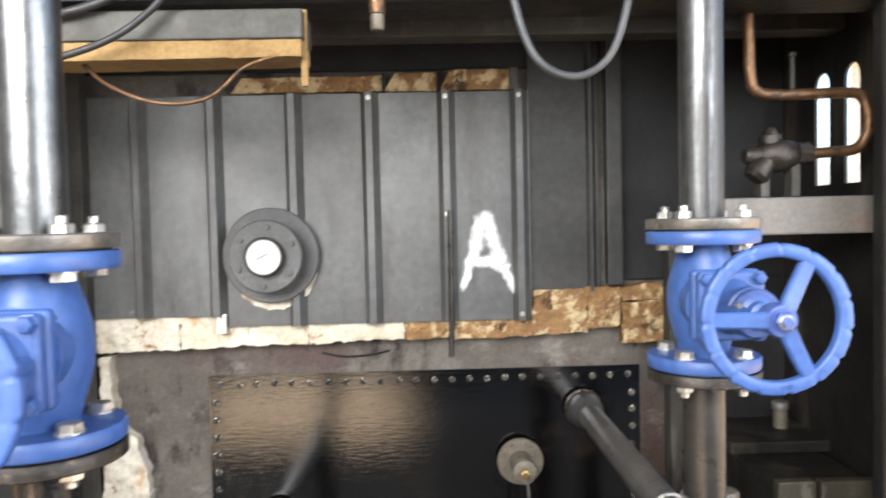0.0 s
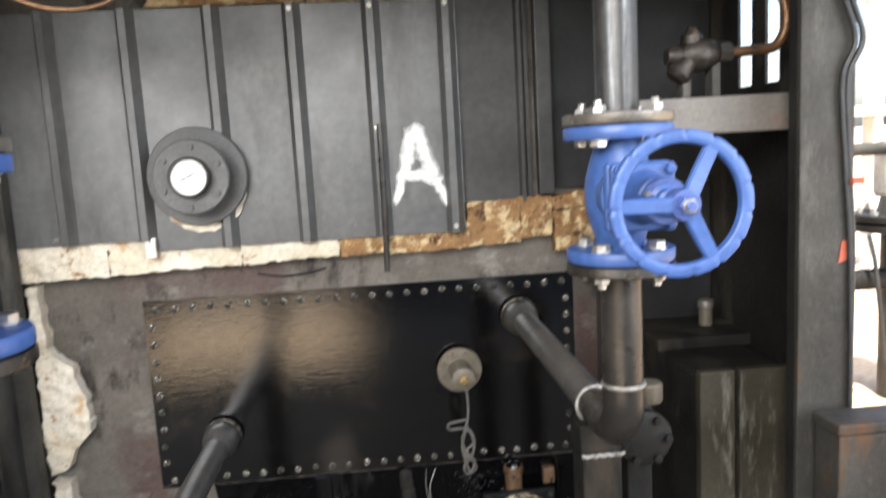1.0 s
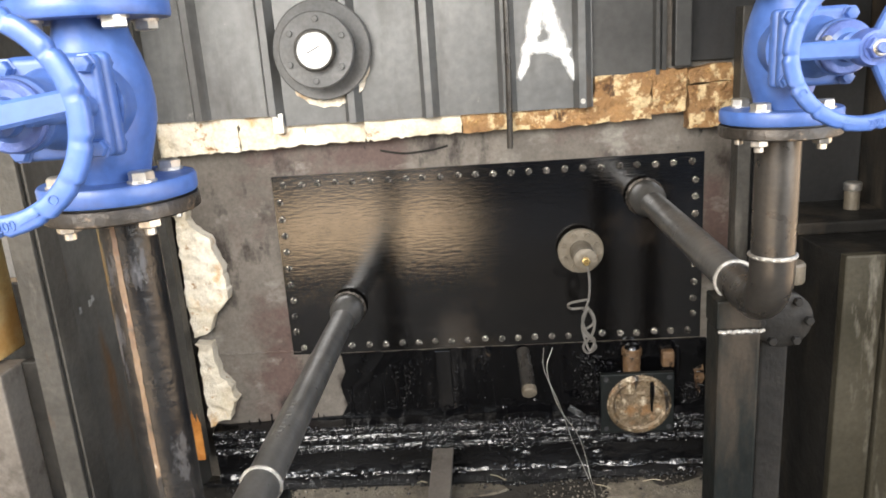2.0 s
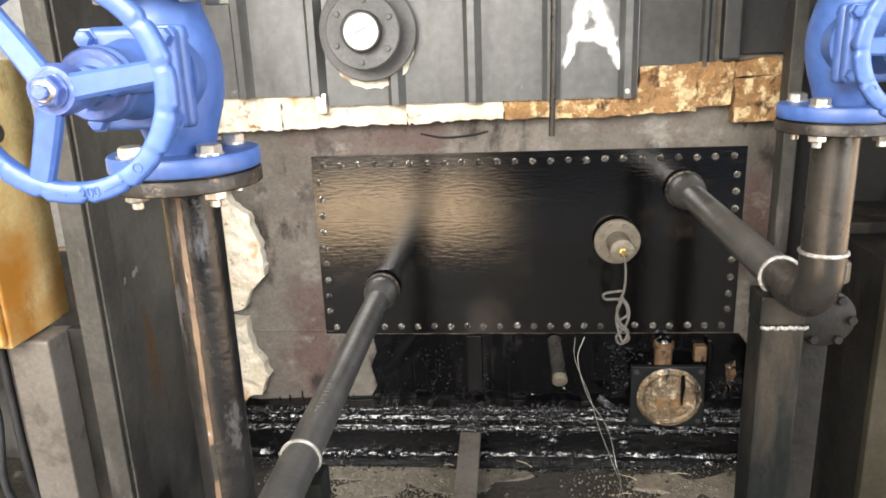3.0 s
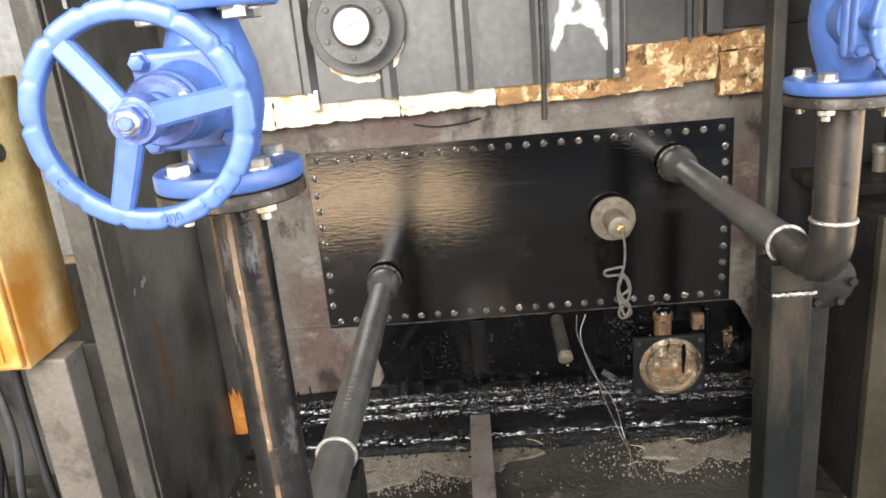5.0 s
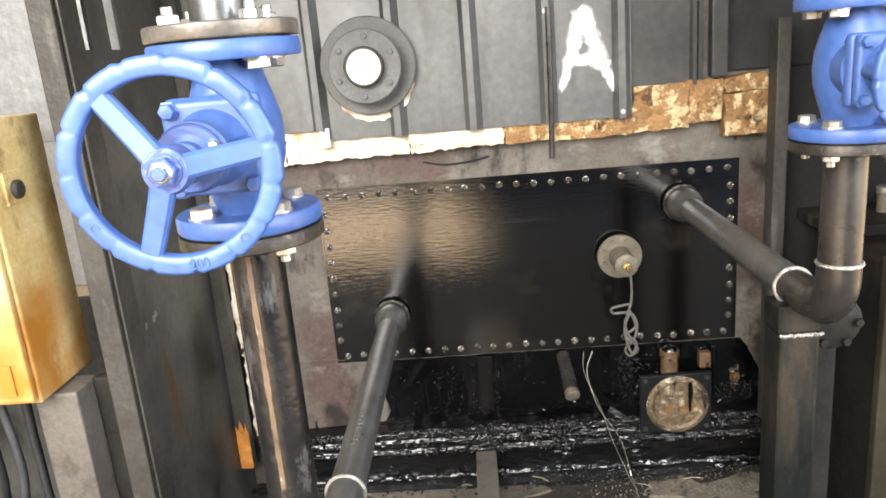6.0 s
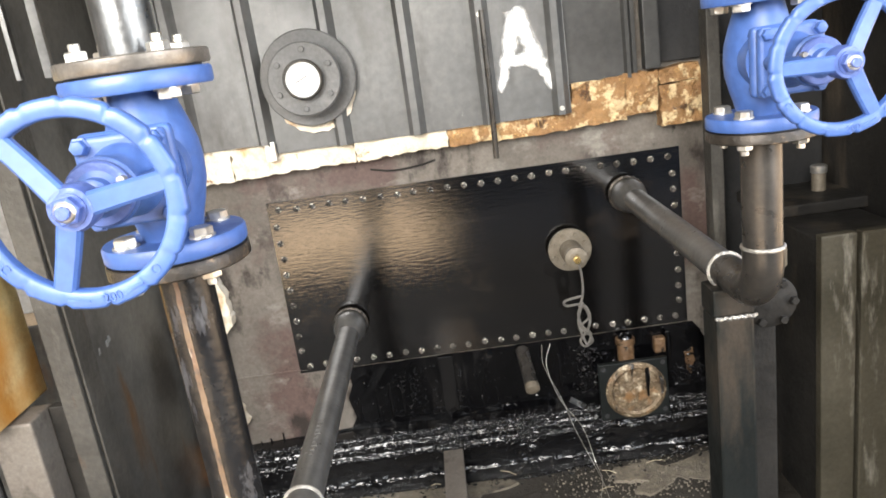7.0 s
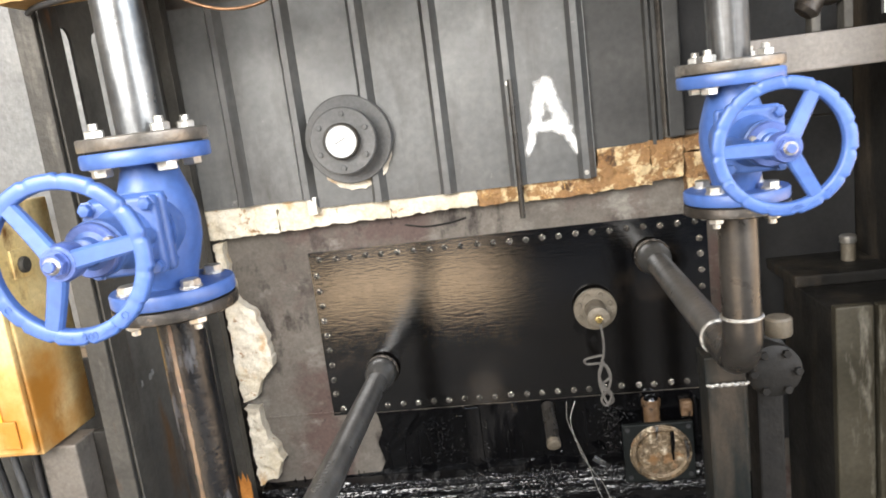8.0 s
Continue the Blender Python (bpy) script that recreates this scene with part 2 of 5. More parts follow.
M_ORANGE = pmat("warning_orange", (0.72, 0.33, 0.02), (0.78, 0.40, 0.04), 20.0, (0.4, 0.5), 0.0, 0.05, 60)
M_BLACK = pmat("black_rubber", (0.014, 0.014, 0.015), (0.026, 0.026, 0.027), 30.0, (0.4, 0.6), 0.0, 0.1, 90)
M_HOSE = pmat("grey_hose", (0.045, 0.047, 0.05), (0.075, 0.078, 0.08), 20.0, (0.35, 0.55), 0.0, 0.1, 90)
M_FOAM = pmat("yellow_foam_edge", (0.26, 0.155, 0.055), (0.36, 0.235, 0.095), 14.0, (0.8, 0.95), 0.0, 0.5, 60, [
    ((0.30, 0.14, 0.05), 9.0, 0.62, 0.12, 0.9, 0.0, U)])
M_SHEET = pmat("galvanised_sheet_dull", (0.05, 0.049, 0.044), (0.085, 0.082, 0.073), 6.0, (0.4, 0.6), 0.3, 0.15, 50, [
    ((0.08, 0.07, 0.06), 7.0, 0.6, 0.12, 0.6, 0.1, U)])
M_COPPER = pmat("tarnished_copper", (0.12, 0.065, 0.035), (0.26, 0.14, 0.07), 20.0, (0.3, 0.5), 0.7, 0.2, 70, [
    ((0.03, 0.022, 0.016), 30.0, 0.56, 0.08, 0.6, 0.2, U),
    ((0.55, 0.38, 0.2), 24.0, 0.62, 0.1, 0.4, 0.6, U)])
M_BRASS = pmat("brass", (0.55, 0.38, 0.14), (0.66, 0.48, 0.2), 40.0, (0.22, 0.38), 0.9, 0.1, 90)
M_TANFLANGE = pmat("tan_primed_steel", (0.12, 0.10, 0.072), (0.185, 0.158, 0.12), 30.0, (0.4, 0.6), 0.3, 0.2, 90, [
    ((0.10, 0.07, 0.04), 40.0, 0.66, 0.08, 0.6, 0.2, U)])
M_GAUGEGREY = pmat("matt_grey_flange", (0.10, 0.10, 0.098), (0.135, 0.133, 0.13), 10.0, (0.45, 0.6), 0.1, 0.12, 60)
M_DIAL = pmat("white_dial", (0.62, 0.62, 0.61), (0.68, 0.68, 0.67), 10.0, (0.3, 0.4), 0.0, 0.0, 60)
M_MARK = pmat("black_print", (0.02, 0.02, 0.02), (0.03, 0.03, 0.03), 20.0, (0.5, 0.6), 0.0, 0.0, 60)
M_WHITEPAINT = pmat("white_brushed_paint", (0.74, 0.74, 0.72), (0.84, 0.84, 0.82), 20.0, (0.45, 0.6), 0.0, 0.3, 70, [
    ((0.42, 0.42, 0.41), 32.0, 0.60, 0.10, 0.5, 0.0, U)])
M_RUSTDISC = pmat("rusty_wet_steel", (0.10, 0.07, 0.042), (0.21, 0.155, 0.095), 22.0, (0.12, 0.35), 0.4, 0.5, 60, [
    ((0.17, 0.085, 0.03), 14.0, 0.54, 0.1, 0.4, 0.0, U), ((0.5, 0.42, 0.3), 26.0, 0.56, 0.08, 0.2, 0.3, U), ((0.02, 0.016, 0.013), 18.0, 0.58, 0.05, 0.12, 0.0, V)], dist=0.02)
M_NUB = pmat("rusty_oily_steel", (0.085, 0.045, 0.02), (0.16, 0.095, 0.048), 30.0, (0.3, 0.55), 0.2, 0.5, 70, [
    ((0.012, 0.01, 0.009), 22.0, 0.55, 0.08, 0.15, 0.0, U), ((0.28, 0.19, 0.10), 36.0, 0.62, 0.06, 0.5, 0.0, U)], dist=0.015)
M_WIRE = pmat("twisted_steel_cord", (0.11, 0.10, 0.09), (0.18, 0.168, 0.15), 60.0, (0.5, 0.7), 0.3, 0.5, 200)
M_THREAD = pmat("thin_bright_wire", (0.45, 0.43, 0.38), (0.55, 0.53, 0.48), 60.0, (0.3, 0.4), 0.8, 0.0, 100)
M_FLOOR = pmat("oily_concrete", (0.026, 0.024, 0.021), (0.055, 0.05, 0.043), 2.5, (0.35, 0.8), 0.0, 0.5, 45, [
    ((0.018, 0.016, 0.014), 2.2, 0.50, 0.14, 0.5, 0.0, U), ((0.17, 0.155, 0.13), 7.0, 0.61, 0.12, 0.85, 0.0, U), ((0.010, 0.009, 0.008), 5.0, 0.62, 0.06, 0.3, 0.0, U)], dist=0.02)
M_GROUND = pmat("pale_sandy_yard", (0.54, 0.40, 0.265), (0.64, 0.49, 0.335), 0.7, (0.7, 0.9), 0.0, 0.3, 20, [
    ((0.28, 0.25, 0.21), 1.2, 0.6, 0.15, 0.8, 0.0, U)])
M_LIGHTSHEET = pmat("light_grey_sheet", (0.15, 0.15, 0.147), (0.21, 0.21, 0.204), 5.0, (0.4, 0.6), 0.3, 0.15, 40, [
    ((0.09, 0.085, 0.08), 16.0, 0.64, 0.08, 0.6, 0.0, U)])
M_SAND = pmat("oily_sand", (0.10, 0.086, 0.064), (0.20, 0.172, 0.128), 30.0, (0.6, 0.9), 0.0, 1.0, 170, [
    ((0.03, 0.025, 0.02), 14.0, 0.56, 0.1, 0.4, 0.0, U)], dist=0.01)
M_SPILL = pmat("tar_spill", (0.004, 0.004, 0.0045), (0.008, 0.0078, 0.0075), 12.0, (0.06, 0.16), 0.0, 0.7, 55, [
    ((0.035, 0.03, 0.024), 16.0, 0.60, 0.08, 0.6, 0.0, U)], dist=0.01)
M_ASPHALT = pmat("asphalt", (0.045, 0.048, 0.053), (0.065, 0.068, 0.073), 1.0, (0.7, 0.9), 0.0, 0.3, 20)
M_GRAVEL = pmat("oily_grit", (0.085, 0.072, 0.054), (0.22, 0.19, 0.145), 40.0, (0.4, 0.7), 0.0, 0.3, 80, [
    ((0.06, 0.05, 0.04), 26.0, 0.56, 0.1, 0.3, 0.0, U)])
M_STRAW = pmat("straw", (0.36, 0.30, 0.2), (0.46, 0.40, 0.28), 30.0, (0.6, 0.8))
M_HALL = pmat("weathered_hall_wall", (0.30, 0.29, 0.27), (0.40, 0.385, 0.36), 1.5, (0.7, 0.9), 0.0, 0.2, 20, [
    ((0.18, 0.17, 0.155), 2.0, 0.6, 0.15, 0.8, 0.0, V)])
M_ROOF = pmat("dull_roof_sheet", (0.20, 0.20, 0.195), (0.28, 0.28, 0.27), 2.0, (0.5, 0.7), 0.3, 0.2, 20)
M_BGPIPE = pmat("grey_painted_pipework", (0.055, 0.06, 0.066), (0.10, 0.105, 0.11), 6.0, (0.4, 0.6), 0.2, 0.1, 40)
M_PALEWALL = pmat("pale_plaster", (0.66, 0.62, 0.55), (0.78, 0.75, 0.68), 1.5, (0.7, 0.9), 0.0, 0.2, 20)
M_RED = pmat("faded_red_paint", (0.36, 0.07, 0.035), (0.45, 0.11, 0.05), 20.0, (0.5, 0.7))


for m_ in (M_FRAME, M_SIDE, M_FRAME_DARK, M_POST_GREEN, M_RECESS_SHADE, M_SHEET, M_TANKBOX, M_TANK, M_FLOOR, M_HEADER, M_CLAD_DARK, M_FRAME_LIGHT, M_POST_BEIGE, M_GAUGEGREY, M_ASPHALT, M_GROUND):
    m_.node_tree.nodes["Principled BSDF"].inputs["Specular IOR Level"].default_value = 0.2
M_FLOOR.node_tree.nodes["Principled BSDF"].inputs["Specular IOR Level"].default_value = 0.06
for m_, ior in ((M_PLATE, 1.86), (M_TAR, 1.58), (M_TARSHEET, 1.46)):
    m_.node_tree.nodes["Principled BSDF"].inputs["IOR"].default_value = ior

# brushed paint that lets the sheet show through in patches
nt = M_WHITEPAINT.node_tree
tn, tr = nt.nodes.new("ShaderNodeTexNoise"), nt.nodes.new("ShaderNodeMapRange")
tn.inputs["Scale"].default_value, tn.inputs["Detail"].default_value = 34.0, 9.0
tr.inputs["From Min"].default_value, tr.inputs["From Max"].default_value = 0.80, 1.40
ca, ad = nt.nodes.new("ShaderNodeAttribute"), nt.nodes.new("ShaderNodeMath")
ca.attribute_name, ad.operation = "cover", 'ADD'
nt.links.new(ca.outputs["Fac"], ad.inputs[0])
nt.links.new(tn.outputs["Fac"], ad.inputs[1])
nt.links.new(nt.nodes["Texture Coordinate"].outputs["Object"], tn.inputs["Vector"])
nt.links.new(ad.outputs[0], tr.inputs["Value"])
nt.links.new(tr.outputs[0], nt.nodes["Principled BSDF"].inputs["Alpha"])


# ---- mesh helpers ----
def part(name, bm, material, parent=None, label="", smooth=False):
    me = bpy.data.meshes.new(name)
    bm.normal_update()
    bm.to_mesh(me)
    bm.free()
    me.materials.append(material)
    if smooth:
        me.shade_smooth()
        me.set_sharp_from_angle(angle=radians(38))
    ob = new(name, me)
    if parent is not None:
        ob.parent = parent
    if label:
        tagged(ob, label)
    return ob


def thing(name, label, category, group="", kind="", m=None):
    ob = new(name)
    ob.empty_display_size = 0.05
    if m is not None:
        ob.matrix_basis = m
    return tagged(ob, label, category, group, kind)


def box(x0, x1, y0, y1, z0, z1, bevel=0.004, bm=None, seg=2):
    bm = bm or bmesh.new()
    made = bmesh.ops.create_cube(bm, size=1.0, matrix=Matrix.LocRotScale(((x0 + x1) / 2, (y0 + y1) / 2, (z0 + z1) / 2), None, (x1 - x0, y1 - y0, z1 - z0)))
    if bevel:
        edges = {e for v in made["verts"] for e in v.link_edges}
        bmesh.ops.bevel(bm, geom=list(edges), offset=min(bevel, 0.4 * min(x1 - x0, y1 - y0, z1 - z0)), segments=seg, affect='EDGES', profile=0.6)
    return bm


def lathe(profile, m=None, seg=32, bm=None, cap=True):
    """A turned solid round z from (radius, height) pairs, laid by the matrix m."""
    bm = bm or bmesh.new()
    m = m or Matrix()
    rings = []
    for r, h in profile:
        rings.append([bm.verts.new(m @ Vector((r * math.cos(2 * math.pi * k / seg), r * math.sin(2 * math.pi * k / seg), h))) for k in range(seg)])
    for a, b in zip(rings, rings[1:]):
        for k in range(seg):
            bm.faces.new((a[k], a[(k + 1) % seg], b[(k + 1) % seg], b[k]))
    if cap:
        bm.faces.new(rings[0][::-1])
        bm.faces.new(rings[-1])
    bmesh.ops.recalc_face_normals(bm, faces=bm.faces[:])
    return bm


def smooth_path(pts, per=10):
    pts = [Vector(p) for p in pts]
    ext = [2 * pts[0] - pts[1]] + pts + [2 * pts[-1] - pts[-2]]
    out = []
    for a, b, c, d in zip(ext, ext[1:], ext[2:], ext[3:]):
        for k in range(per):
            t = k / per
            out.append(0.5 * (2 * b + (c - a) * t + (2 * a - 5 * b + 4 * c - d) * t * t + (3 * b - a - 3 * c + d) * t ** 3))
    return out + [pts[-1]]


def tube(pts, r, seg=12, bm=None):
    """A round tube along the points; r is a radius or a list of them."""
    bm = bm or bmesh.new()
    pts = [Vector(p) for p in pts]
    rad = r if isinstance(r, (list, tuple)) else [r] * len(pts)
    up = Vector((0.3, 0.2, 1)).normalized()
    rings = []
    for k, p in enumerate(pts):
        d = (pts[min(k + 1, len(pts) - 1)] - pts[max(k - 1, 0)]).normalized()
        side = up.cross(d)
        if side.length < 1e-4:
            side = Vector((1, 0, 0)).cross(d)
        side.normalize()
        up = d.cross(side).normalized()
        rings.append([bm.verts.new(p + rad[k] * (math.cos(2 * math.pi * j / seg) * side + math.sin(2 * math.pi * j / seg) * up)) for j in range(seg)])
    for a, b in zip(rings, rings[1:]):
        for j in range(seg):
            bm.faces.new((a[j], a[(j + 1) % seg], b[(j + 1) % seg], b[j]))
    bm.faces.new(rings[0][::-1])
    bm.faces.new(rings[-1])
    bmesh.ops.recalc_face_normals(bm, faces=bm.faces[:])
    return bm


FRONT = Matrix.Rotation(radians(90), 4, 'X')      # turns a lathe's height towards the viewer (-y)


def at(x, y, z, turn=None):
    return Matrix.Translation((x, y, z)) @ (turn or Matrix())


def slab(outline, y0, y1, rough=0.0, step=0.012, seed=0):
    """A lumpy slab between y0 (front) and y1 over a closed outline in x and z; rough: how far its front and rim wander."""
    rng = random.Random(seed)
    pts = []
    for a, b in zip(outline, outline[1:] + outline[:1]):
        n = max(1, int(math.dist(a, b) / step))
        for k in range(n):
            t = k / n
            pts.append((a[0] + (b[0] - a[0]) * t + rng.uniform(-1, 1) * rough * 0.45, a[1] + (b[1] - a[1]) * t + rng.uniform(-1, 1) * rough * 0.45))
    bm = bmesh.new()
    front = [bm.verts.new((x, y0, z)) for x, z in pts]
    f = bm.faces.new(front)
    ext = bmesh.ops.extrude_face_region(bm, geom=[f])
    for v in ext["geom"]:
        if isinstance(v, bmesh.types.BMVert):
            v.co.y = y1
    caps = [g for g in bm.faces if all(abs(v.co.y - y0) < 1e-6 for v in g.verts)]
    if rough and caps:
        bmesh.ops.triangulate(bm, faces=caps)
        for _ in range(3):
            long = [e for e in bm.edges if e.calc_length() > step * 1.8 and all(abs(v.co.y - y0) < 0.2 * abs(y1 - y0) for v in e.verts)]
            if not long:
                break
            bmesh.ops.subdivide_edges(bm, edges=long, cuts=1)
            bmesh.ops.triangulate(bm, faces=[g for g in bm.faces if len(g.verts) > 4 and all(abs(v.co.y - y0) < 0.2 * abs(y1 - y0) for v in g.verts)])
        for v in bm.verts:
            if abs(v.co.y - y0) < 1e-5:
                v.co.y += rough * 1.3 * noise.fractal(v.co * 28 + Vector((seed, 0, 0)), 1.0, 2.0, 4)
    bmesh.ops.recalc_face_normals(bm, faces=bm.faces[:])
    return bm


def hexhead(r, h, washer=0.0, shank=0.0):
    """A hexagon bolt head over a washer, standing on z = 0."""
    bm = bmesh.new()
    z = 0.0
    if washer:
        lathe([(washer, 0), (washer, 0.0025), (r * 0.6, 0.0026)], seg=14, bm=bm)
        z = 0.0025
    lathe([(r, z), (r, z + h * 0.85), (r * 0.86, z + h)], seg=6, bm=bm)
    if shank:
        lathe([(r * 0.5, z + h * 0.9), (r * 0.5, z + h + shank), (r * 0.4, z + h + shank + 0.001)], seg=10, bm=bm)
    return bm


def mesh_of(name, bm, material):
    me = bpy.data.meshes.new(name)
    bm.normal_update()
    bm.to_mesh(me)
    bm.free()
    me.materials.append(material)
    return me


def place(name, me, parent, m):
    ob = new(name, me)
    ob.parent = parent
    ob.matrix_basis = m
    return ob


# ---- ground, added hall shell ----
FZ = 0.07             # top of the concrete floor slab
bm = bmesh.new()
N = 110
xs = [-3.4 + 5.6 * k / N for k in range(N + 1)]
ys = [-0.75 + 3.15 * k / N for k in range(N + 1)]
grid = [[bm.verts.new((x, y, FZ + 0.012 * noise.fractal(Vector((x * 2.2, y * 2.2, 3)), 1.0, 2.0, 5))) for x in xs] for y in ys]
for r0, r1 in zip(grid, grid[1:]):
    for k in range(N):
        bm.faces.new((r0[k], r0[k + 1], r1[k + 1], r1[k]))
rim_ = [e for e in bm.edges if e.is_boundary]
skirt = bmesh.ops.extrude_edge_only(bm, edges=rim_)["geom"]
for v in skirt:
    if isinstance(v, bmesh.types.BMVert):
        v.co.z = -0.02
tagged(part("floor", bm, M_FLOOR, None, smooth=True), "oil-stained grey concrete floor with dark damp patches", "floor", kind="structure")

bm = bmesh.new()
for x0, x1, y0, y1 in ((-400, 400, -400, -0.75), (-400, -3.4, -0.75, 2.4), (2.2, 400, -0.75, 2.4), (-400, 400, 2.4, 400)):
    bm.faces.new([bm.verts.new(p) for p in ((x0, y0, -0.006), (x1, y0, -0.006), (x1, y1, -0.006), (x0, y1, -0.006))])
tagged(part("ground", bm, M_GROUND, None), "pale concrete yard that reaches the horizon", "ground", kind="structure")

# Dark asphalt added out of view to bound the bright patch in the plate.
bm = bmesh.new()
bm.faces.new([bm.verts.new(p) for p in ((-400, -400, -0.002), (400, -400, -0.002), (400, -3.1, -0.002), (3.4, -3.1, -0.002), (3.4, -0.76, -0.002), (-0.08, -0.76, -0.002), (-0.08, -3.1, -0.002), (-400, -3.1, -0.002))])
tagged(part("road", bm, M_ASPHALT), "unseen dark asphalt added to darken the plate's reflection", "road", kind="structure")
# Hall shell added out of view: keeps sun off and bounds the bright bay.
tagged(part("ceiling", box(-0.38, 3.4, -5.2, -2.4, 3.9, 4.0, 0.0, box(-5.2, 1.4, -2.4, 5.0, 3.9, 4.0, 0.0)), M_ROOF), "unseen dull metal roof added to block sun and sky", "ceiling", kind="structure")
tagged(part("wall_west", box(-5.2, -5.0, -2.4, 5.0, 0, 3.9, 0.01), M_HALL), "unseen weathered grey side wall added to block light", "wall", kind="structure")
bm = box(-0.38, 3.4, -5.2, -5.05, 0, 3.9, 0.0)
box(-0.38, -0.26, -5.05, -2.4, 0, 3.9, 0.0, bm)
tagged(part("wall_south", bm, M_HALL), "unseen weathered grey wall added to bound the bright bay", "wall", kind="structure")
tagged(part("wall_north", box(-5.0, 1.1, 4.9, 5.0, 0, 3.9, 0.01), M_HALL), "weathered grey rear wall added to close the hall", "wall", kind="structure")
for px in (-2.0, -3.6):
    st = part("shed_column", box(px - 0.11, px + 0.11, -2.42, -2.20, 0, 3.9, 0.01), M_FRAME)
    tagged(st, "unseen dark steel column added at the open side", "column", "shed columns", kind="structure")

# ---- tank: wall, base, cladding ----
bm = box(-1.02, 1.06, 2.063, 2.11, 0.0, 2.6, 0.0)
tagged(part("wall_tank", bm, M_TANK), "stained grey-brown steel tank wall", "wall", kind="structure")
trim = thing("trim", "thin weld seam and bent scratches on the tank wall", "trim", kind="structure")
part("weld_seam", tube([(-1.0 + 0.01 * k, 2.061, 0.503 + 0.0012 * math.sin(k * 1.7)) for k in range(38)], 0.004, 6), M_TANK, trim)
part("scratch", tube(smooth_path([(-0.32, 2.0625, 1.128), (-0.25, 2.0625, 1.115), (-0.17, 2.0625, 1.12), (-0.12, 2.0625, 1.13)], 6), 0.0035, 6), M_FRAME_DARK, trim)

# tar that has run down under the cover plate
rng = random.Random(4)
tar = thing("tar_coating", "glossy black tar run down the tank wall below the cover plate", "tar")
outline = [(-0.505, 0.49), (0.64, 0.49), (0.66, 0.46), (0.71, 0.36), (0.73, 0.25), (0.72, 0.06), (-0.90, 0.06), (-0.94, 0.255), (-0.60, 0.268), (-0.52, 0.272), (-0.50, 0.31), (-0.515, 0.38), (-0.495, 0.43)]
part("tar_sheet", slab(outline, 2.058, 2.0635, 0.0022, 0.014, 3), M_TARSHEET, tar, smooth=True)
for k in range(34):
    x = rng.uniform(-0.86, 0.70)
    z1 = 0.27 + rng.uniform(-0.01, 0.02) if x < -0.5 else rng.uniform(0.30, 0.48)
    ln = rng.uniform(0.04, 0.16)
    w = rng.uniform(0.002, 0.005)
    part("tar_drip", tube([(x + rng.uniform(-.002, .002), 2.056, z1 - ln * j / 5) for j in range(6)], [w * (0.5 + 0.16 * j) for j in range(5)] + [w * 0.5], 6), M_TAR, tar, smooth=True)

base = thing("tank_base", "tar-covered steel base rail with ledges along the tank foot", "base rail")
part("base_rail", box(-0.94, 0.74, 2.02, 2.058, 0.0, 0.245, 0.006), M_TARSHEET, base)
for z, d in ((0.247, 0.05), (0.232, 0.03), (0.213, 0.042), (0.177, 0.05)):
    bm = bmesh.new()
    n = 420
    tube([(-0.94 + 1.68 * k / n, 2.03 - d * 0.3 + 0.004 * noise.noise(Vector((k * 0.13, z * 40, 0))) + 0.0025 * noise.noise(Vector((k * 0.6, z * 40, 4))), z + 0.004 * noise.noise(Vector((k * 0.09, 7, z * 30))) + 0.0025 * noise.noise(Vector((k * 0.5, 9, z * 30)))) for k in range(n + 1)],
         [0.010 + 0.004 * noise.noise(Vector((k * 0.17, 3, z * 50))) + 0.003 * noise.noise(Vector((k * 0.7, 5, z * 50))) for k in range(n + 1)], 10, bm)
    part("ledge", bm, M_TAR, base, smooth=True)
NX, NZ = 760, 46
def tar_front(x, z):
    """How far the crumpled tar skin stands out of the rail at x, z."""
    cl = sum(math.exp(-((x - c) / 0.035) ** 2) for c in (-0.185, 0.057, 0.29))
    rim = sum(math.exp(-((z - c) / 0.007) ** 2) for c in (0.248, 0.214, 0.178))
    band = 0.25 + 0.9 * min(1.0, rim) + 1.1 * cl + (0.8 if z < 0.10 else 0.0)
    p = Vector((x * 34, z * 90, 1.7))
    return 0.010 * rim + band * (0.0060 * noise.fractal(p * 0.8, 1.1, 2.1, 3) + 0.0005 * noise.noise(p * 5.3))
cols = []
bm = bmesh.new()
for i in range(NX + 1):
    x = -0.94 + 1.68 * i / NX
    top = 0.262 + 0.006 * noise.noise(Vector((x * 22, 8, 0)))
    cols.append([bm.verts.new((x, 2.014 - tar_front(x, 0.065 + (top - 0.065) * j / NZ) - (0.03 * (1 - j / 7) ** 2 if j < 7 else 0.0) + (0.04 * ((j - NZ + 3) / 3) ** 2 if j > NZ - 3 else 0.0), 0.065 + (top - 0.065) * j / NZ)) for j in range(NZ + 1)])
for a, b in zip(cols, cols[1:]):
    for j in range(NZ):
        bm.faces.new((a[j], b[j], b[j + 1], a[j + 1]))
part("tar_skin", bm, M_TAR, base, smooth=False).data.shade_smooth()
lump = []
